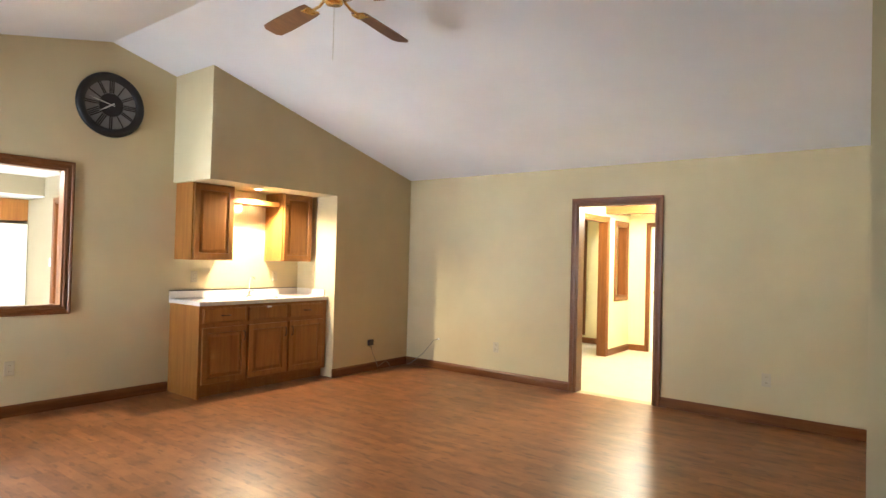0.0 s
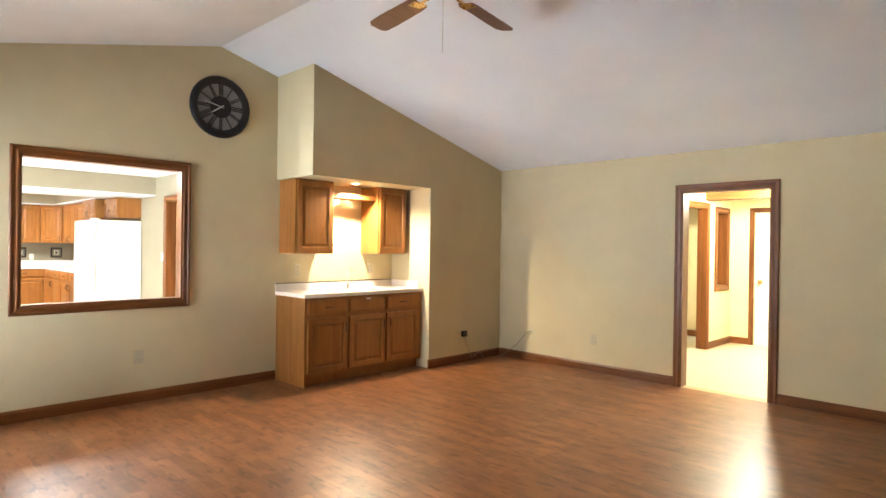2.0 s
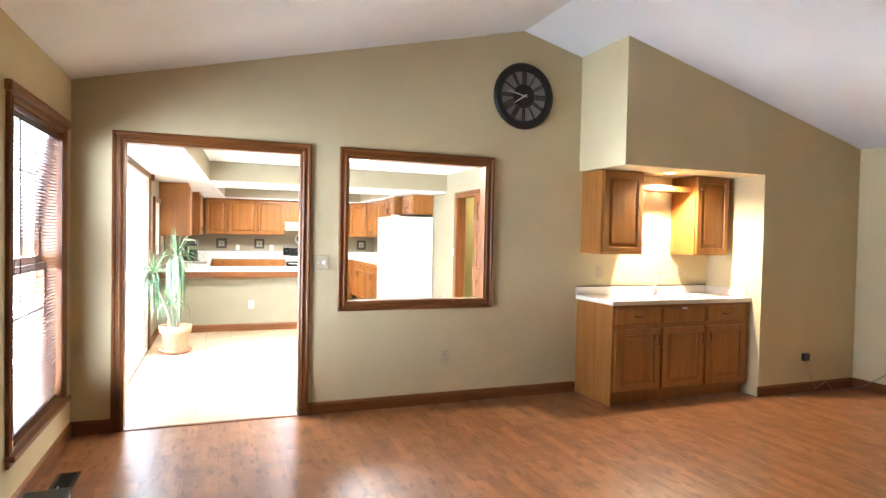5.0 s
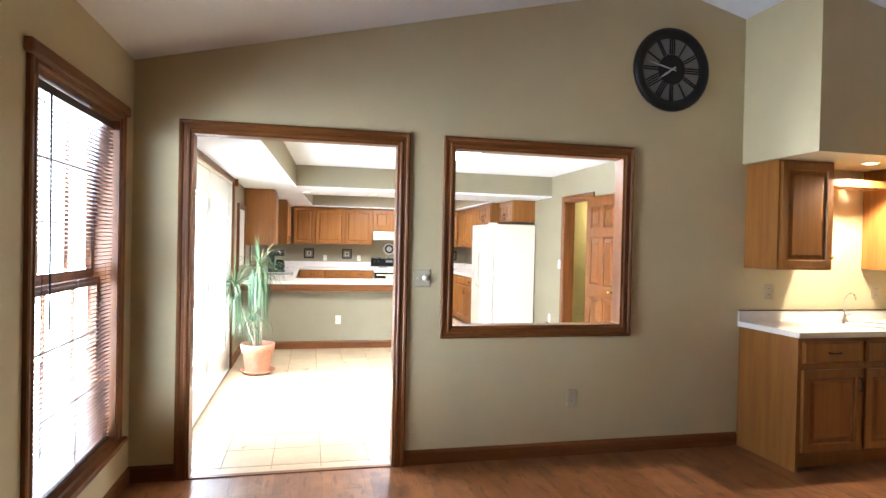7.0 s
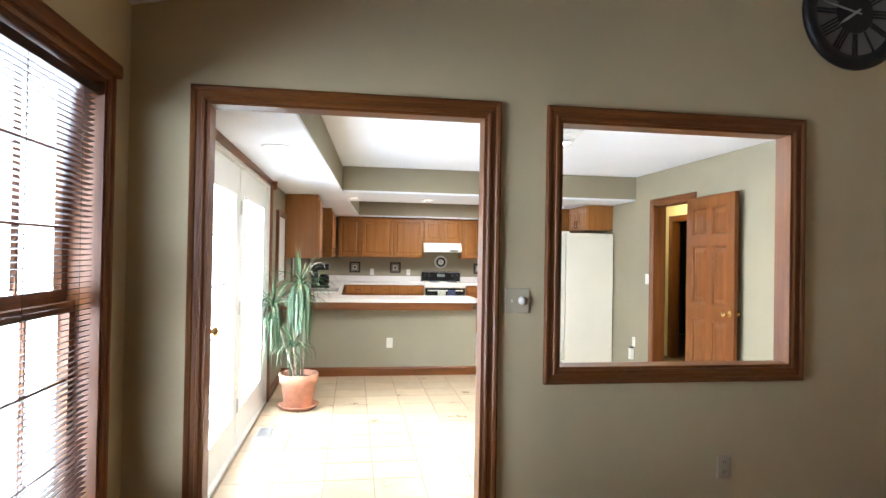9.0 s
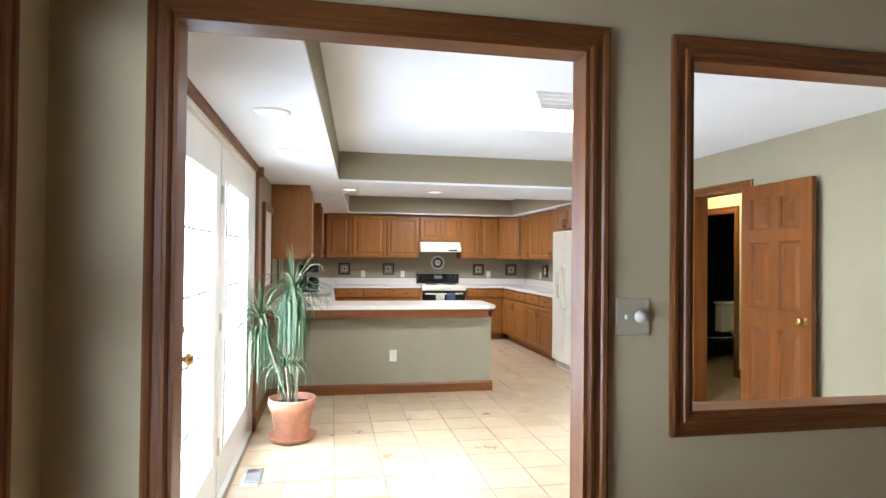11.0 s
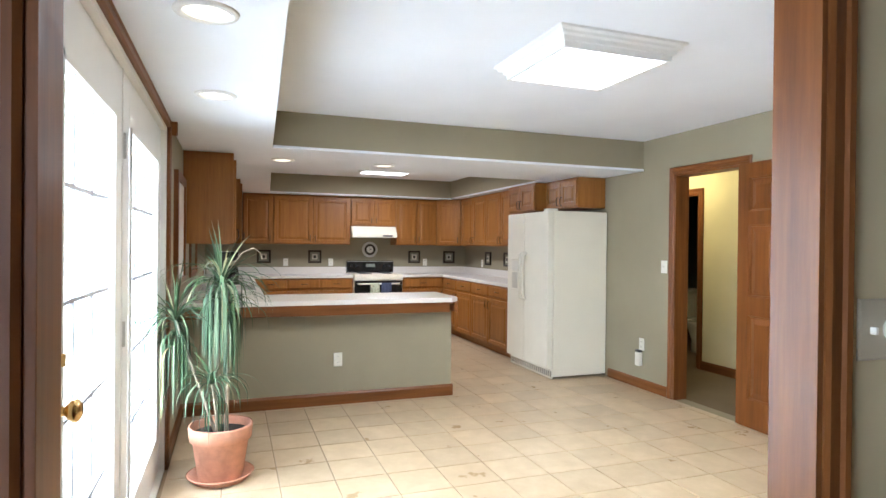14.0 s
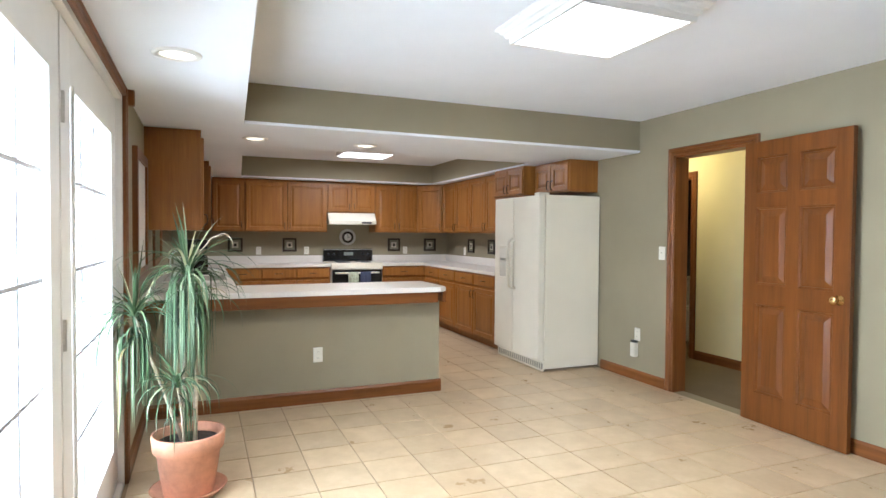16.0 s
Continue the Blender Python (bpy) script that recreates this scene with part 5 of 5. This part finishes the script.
for cx, cy, z in ((-6.46, -0.44, SOF), (-7.56, -0.44, SOF), (-9.72, 0.05, SOF), (-9.72, 0.95, SOF)):
    c = thing("recessed_light", "round white recessed ceiling light, lit", "light", pose(cx, cy, z), "recessed ceiling lights")
    part("trim_ring", lathe(bmesh.new(), ((0.1, 0), (0.098, -0.006), (0.075, -0.01), (0.07, -0.004), (0.07, 0.0)), 36), WHITE_DOOR, c, smooth=True)
    part("lamp", lathe(bmesh.new(), ((0, -0.008), (0.05, -0.006), (0.07, -0.001), (0, -0.001)), 28), CAN_GLOW, c, "glowing lamp")
tb = thing("tray_light", "flat square fluorescent light in the kitchen tray ceiling", "ceiling light", pose(-12.0, 1.56, 2.366))
part("frame", boxed(-0.3, 0.3, -0.32, 0.32, -0.05, 0, bevel=0.008), WHITE_DOOR, tb)
part("diffuser", boxed(-0.27, 0.27, -0.29, 0.29, -0.056, -0.049), PANEL_GLOW, tb, "glowing acrylic diffuser")


# ---- doors ----
def six_panel(name, label, m, w, h, mat, knob_x, group=""):
    """Local: hinge edge at x 0, the leaf spans x 0..w, y 0..0.035."""
    top = tagged(new(name), label, "door", group, "structure")
    top.matrix_world = m
    st, t = 0.105, 0.035
    mid = w / 2
    rails = ((0.0, 0.21), (0.84, 0.98), (1.52, 1.62), (h - 0.11, h))
    bm = bmesh.new()
    box(bm, 0, st, 0, t, 0, h, 0.0015)
    box(bm, w - st, w, 0, t, 0, h, 0.0015)
    box(bm, mid - 0.045, mid + 0.045, 0.0002, t - 0.0002, 0, h)
    for a, b in rails:
        box(bm, st, w - st, 0.0001, t - 0.0001, a, b)
    part("door_frame", bm, mat, top)
    for (a0, a1), (b0, b1) in zip(rails, rails[1:]):
        for x0, x1 in ((st, mid - 0.045), (mid + 0.045, w - st)):
            bm = bmesh.new()
            stepped(bm, x0, x1, a1, b0, ((0, 0.0005), (0.004, 0.006), (0.012, 0.008), (0.014, 0.0145), (0.024, 0.0145), (0.062, 0.004)), back=False)
            stepped(bm, x0, x1, a1, b0, ((0, t - 0.0005), (0.004, t - 0.006), (0.012, t - 0.008), (0.014, t - 0.0145), (0.024, t - 0.0145), (0.062, t - 0.004)), back=False)
            part("panel", bm, mat, top)
    for sgn, y in ((90, 0), (-90, t)):
        kb = lathe(bmesh.new(), ((0.032, 0), (0.032, 0.004), (0.013, 0.012), (0.011, 0.03), (0.021, 0.038), (0.027, 0.05), (0.024, 0.062), (0.01, 0.067), (0, 0.067)), 24, pose(knob_x, y, 0.93, sgn))
        part("door_knob", kb, BRASS, top, "polished brass door knob", True)
    return top


six_panel("door_1", "reddish-brown six-panel wooden door standing wide open", pose(-7.92, KY - 0.05, 0.012, 0, 0, -3.0), 0.79, 1.985, DOOR_WOOD, 0.725)
six_panel("door_2", "white-painted entry door with lever and deadbolt, closed", pose(ENTRY[0] + 0.01, NY + 0.03, 0.005), 0.88, 1.935, WHITE_DOOR, 0.07)
dm = part("study_window_frame", wall_run(bmesh.new(), "y", SNY + 0.04, SNY + 0.08, STUDYWIN[0], STUDYWIN[1], STUDYWIN[2], STUDYWIN[3], [(STUDYWIN[0] + 0.05, STUDYWIN[1] - 0.05, STUDYWIN[2] + 0.05, 1.12), (STUDYWIN[0] + 0.05, STUDYWIN[1] - 0.05, 1.17, STUDYWIN[3] - 0.05)]), TRIM)
tagged(dm, "reddish-brown wooden window sashes", "window", "", "structure")

# toilet and picture glimpsed through the bathroom door
wc = thing("toilet", "cream porcelain toilet in the dark bathroom", "toilet", pose(-10.5, 5.4, 0, 0, 0, 90))
part("bowl", lathe(bmesh.new(), ((0.0, 0.0), (0.11, 0.0), (0.1, 0.15), (0.15, 0.3), (0.19, 0.38), (0.19, 0.41), (0.13, 0.41), (0, 0.35)), 28), PORCELAIN, wc, smooth=True)
part("tank", boxed(-0.22, 0.22, 0.2, 0.38, 0.38, 0.76, bevel=0.02), PORCELAIN, wc)
part("tank_lid", boxed(-0.235, 0.235, 0.19, 0.39, 0.76, 0.8, bevel=0.012), PORCELAIN, wc)
part("seat", lathe(bmesh.new(), ((0.12, 0.41), (0.2, 0.41), (0.2, 0.43), (0.12, 0.43), (0.12, 0.41)), 28), PORCELAIN, wc, smooth=True)
bp = thing("bathroom_picture", "black and cream poster in a dark frame", "picture", pose(-11.9, 7.1, 1.55))
part("frame", wall_run(bmesh.new(), "y", -0.025, 0, -0.22, 0.22, -0.32, 0.32, [(-0.19, 0.19, -0.29, 0.29)]), BLACK, bp)
part("print", boxed(-0.19, 0.19, -0.012, 0, -0.29, 0.29), CREAM_MAT, bp)
for k in range(3):
    part("motif", boxed(-0.12 + k * 0.09, -0.07 + k * 0.09, -0.014, -0.012, -0.18, 0.2), BLACK, bp)

# ---- potted dracaena ----
plant = thing("potted_plant", "tall dracaena with drooping leaves in a terracotta pot", "plant", pose(-8.04, -0.41, 0))
part("saucer", lathe(bmesh.new(), ((0, 0.0), (0.14, 0.0), (0.178, 0.035), (0.185, 0.042), (0.175, 0.044), (0.14, 0.014), (0, 0.012)), 48), CLAY, plant, "terracotta saucer", True)
part("pot", lathe(bmesh.new(), ((0, 0.014), (0.118, 0.014), (0.122, 0.02), (0.153, 0.235), (0.168, 0.238), (0.176, 0.31), (0.174, 0.318), (0.16, 0.318), (0.152, 0.25), (0.11, 0.04), (0, 0.04)), 48), CLAY, plant, "terracotta flower pot", True)
part("soil", lathe(bmesh.new(), ((0, 0.275), (0.08, 0.28), (0.155, 0.27), (0.155, 0.25), (0, 0.2)), 32), SOIL, plant, "dark potting soil", True)
rng = random.Random(7)


def rosette(centre, young, arching, hanging, length, spread):
    """Long narrow leaves round the top of a cane: the young stand up, the old hang like a curtain."""
    bm = bmesh.new()
    kinds = [("young", young), ("arching", arching), ("hanging", hanging)]
    for kind, count in kinds:
        for k in range(count):
            ang = rng.uniform(0, 2 * math.pi)
            d = Vector((math.cos(ang), math.sin(ang), 0))
            if kind == "young":
                a, le, turn, low = rng.uniform(0.75, 1.5), length * rng.uniform(0.45, 0.75), rng.uniform(0.2, 1.0), 0.02
            elif kind == "arching":
                a, le, turn, low = rng.uniform(0.3, 1.2), length * rng.uniform(0.6, 0.9), rng.uniform(1.8, 3.2), -0.01
            else:
                a, le, turn, low = rng.uniform(-0.5, 0.7), length * rng.uniform(0.55, 1.05), rng.uniform(5.0, 9.0), -rng.uniform(0.0, 0.16)
            w = rng.uniform(0.0045, 0.0078)
            p = Vector(centre) + Vector((0, 0, low)) + d * 0.006
            side = Vector((-d.y, d.x, 0))
            reach = rng.uniform(0.35, 1.0) * spread
            prev, n, gone = None, 11, 0.0
            for j in range(n + 1):
                f = j / n
                ww = w * (1 - f ** 2.6) * (0.62 + 1.1 * min(f, 0.35))
                trio = (bm.verts.new(p - side * ww), bm.verts.new(p + (Vector((0, 0, -0.5)) - d * 0.4) * ww), bm.verts.new(p + side * ww))
                if prev:
                    bm.faces.new((prev[0], prev[1], trio[1], trio[0]))
                    bm.faces.new((prev[1], prev[2], trio[2], trio[1]))
                prev = trio
                go = math.cos(a) * le / n
                p = p + d * go + Vector((0, 0, math.sin(a))) * (le / n)
                gone += go
                a = max(a - turn / n * (2.2 if kind == "hanging" and gone > reach else 1.0), -1.54)
                d = (d + side * rng.uniform(-0.08, 0.08)).normalized()
                side = Vector((-d.y, d.x, 0))
    return bm


CANES = (
    ([(0.03, 0.03, 0.27), (0.03, 0.035, 0.6), (0.0, 0.02, 0.9), (-0.02, 0.0, 1.12)], 0.011, 20, 44, 95, 0.52, 0.14),
    ([(-0.03, -0.02, 0.27), (-0.03, -0.02, 0.62), (-0.02, -0.01, 0.86), (0.0, 0.03, 1.0)], 0.010, 4, 16, 45, 0.42, 0.11),
    ([(0.0, -0.03, 0.27), (0.02, -0.1, 0.5), (0.0, -0.18, 0.73), (-0.02, -0.245, 0.92)], 0.010, 15, 48, 55, 0.5, 0.12),
    ([(0.04, -0.02, 0.27), (0.045, -0.03, 0.42), (0.05, -0.05, 0.57)], 0.007, 10, 34, 16, 0.4, 0.13),
)
for pts, r, young, arching, hanging, le, spread in CANES:
    part("cane", tube(bmesh.new(), pts, [r * (1 - 0.25 * i / (len(pts) - 1)) for i in range(len(pts))], 8), BARK, plant, "pale bare cane", True)
    part("crown", rosette(pts[-1], young, arching, hanging, le, spread), LEAF, plant, "narrow green drooping leaves")

part("flower_stalk", tube(bmesh.new(), [(-0.02, 0.0, 1.1), (0.0, 0.05, 1.22), (0.0, 0.11, 1.3), (0.0, 0.17, 1.325), (0.0, 0.205, 1.3), (0.0, 0.215, 1.26)], [0.005, 0.0045, 0.004, 0.0035, 0.003, 0.002], 6), BARK, plant, "thin dry curling stalk", True)

# ---- outside ----
structure("ground", boxed(-60, 60, -70, 60, -0.5, -0.3), LAWN, "green lawn around the house", "ground")
structure("patio", boxed(-9.3, -3.0, -5.0, LY - 0.16, -0.3, -0.14), CONCRETE, "pale concrete patio", "pavement")
# added self-lit sheet with a side return, in place of the bright outdoors
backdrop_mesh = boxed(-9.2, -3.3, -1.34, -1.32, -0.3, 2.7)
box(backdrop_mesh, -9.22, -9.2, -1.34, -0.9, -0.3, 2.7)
structure("backdrop", backdrop_mesh, BACKDROP_GLOW, "glowing white sheet standing in for daylight beyond the patio door and window", "backdrop")
hs = thing("house_wing", "red brick wing of the house beside the patio", "house", pose(-9.35, -1.0, -0.3))
part("wall", boxed(-4.0, -0.02, -1.05, 0.1, 0, 3.2), plain("brick_mortar", (0.42, 0.38, 0.34), 0.9), hs)
part("roof", boxed(-4.3, 0.35, -1.4, 0.1, 3.2, 3.35), plain("dark_shingle", (0.06, 0.055, 0.05), 0.9), hs)
bm = bmesh.new()
for r in range(42):
    for k in range(5):
        y = -1.05 + k * 0.225 + (0.11 if r % 2 else 0)
        box(bm, -0.02, -0.008, y + 0.005, min(y + 0.22, 0.1), r * 0.075 + 0.005, r * 0.075 + 0.07)
tagged(part("brickwork", bm, BRICK, hs, "red running-bond bricks"), kind="stuff")

# ---- floor boards and tiles ----
P_L, P_W = 1.22, 0.192
bm = boxed(0.0003, P_L - 0.0003, 0.0003, P_W - 0.0003, -0.012, 0.0)
plank_mesh = mesh_of(bm, "plank", LAMINATE)
floor_living = bpy.data.objects["floor_living"]
prng = random.Random(3)
row, y = 0, WY
while y < FY - 0.01:
    x = WX + 0.0 - prng.choice((0.0, 0.31, 0.62, 0.93))
    while x < 0.34:
        x0, x1, y1 = max(x, WX), min(x + P_L, 0.34), min(y + P_W, FY)
        if x1 - x0 > 0.02:
            if x1 - x0 > P_L - 0.01 and y1 - y > P_W - 0.01:
                o = new("plank", plank_mesh)
            else:
                o = new("plank", mesh_of(boxed(0.0006, x1 - x0 - 0.0006, 0.0006, y1 - y - 0.0006, -0.012, 0.0), "plank", LAMINATE))
            o.matrix_world = pose(x0, y, 0)
            o.parent = floor_living
        x += P_L
    y += P_W
bm = boxed(0.34, EX, WY, 3.4, -0.012, 0.0)
rest = part("plank_field", bm, LAMINATE, floor_living)
tagged(rest, kind="stuff")
structure("threshold_strip", boxed(WX - 0.03, WX + 0.012, OPEN[0] + 0.014, OPEN[1] - 0.014, -0.01, 0.006, bevel=0.003), TRIM_Y, "dark wooden threshold strip between laminate and tile", "threshold")

T = 0.305
bm = boxed(0.003, T - 0.003, 0.003, T - 0.003, -0.004, 0.003, bevel=0.0012)
tile_mesh = mesh_of(bm, "tile", TILE)
floor_kitchen = bpy.data.objects["floor_kitchen"]
far = bmesh.new()
x = -5.06
TY0 = 0.207 - 4 * T
while x > -12.9:
    for k in range(15):
        y = TY0 + k * T
        y0, y1 = max(y, LY), min(y + T, KY)
        xa, xb = x - T, min(x, -5.262)
        if y1 - y0 < 0.02:
            continue
        if x < -10.4:
            box(far, xa + 0.003, x - 0.003, y0 + 0.003, y1 - 0.003, -0.004, 0.003)
            continue
        if y1 - y0 > T - 0.001 and xb - xa > T - 0.001:
            o = new("tile", tile_mesh)
            o.matrix_world = pose(xa, y0, 0)
        else:
            o = new("tile", mesh_of(boxed(0.003, xb - xa - 0.003, 0.003, y1 - y0 - 0.003, -0.004, 0.003), "tile", TILE))
            o.matrix_world = pose(xa, y0, 0)
        o.parent = floor_kitchen
    x -= T
tagged(part("tile_field", far, TILE, floor_kitchen), kind="stuff")
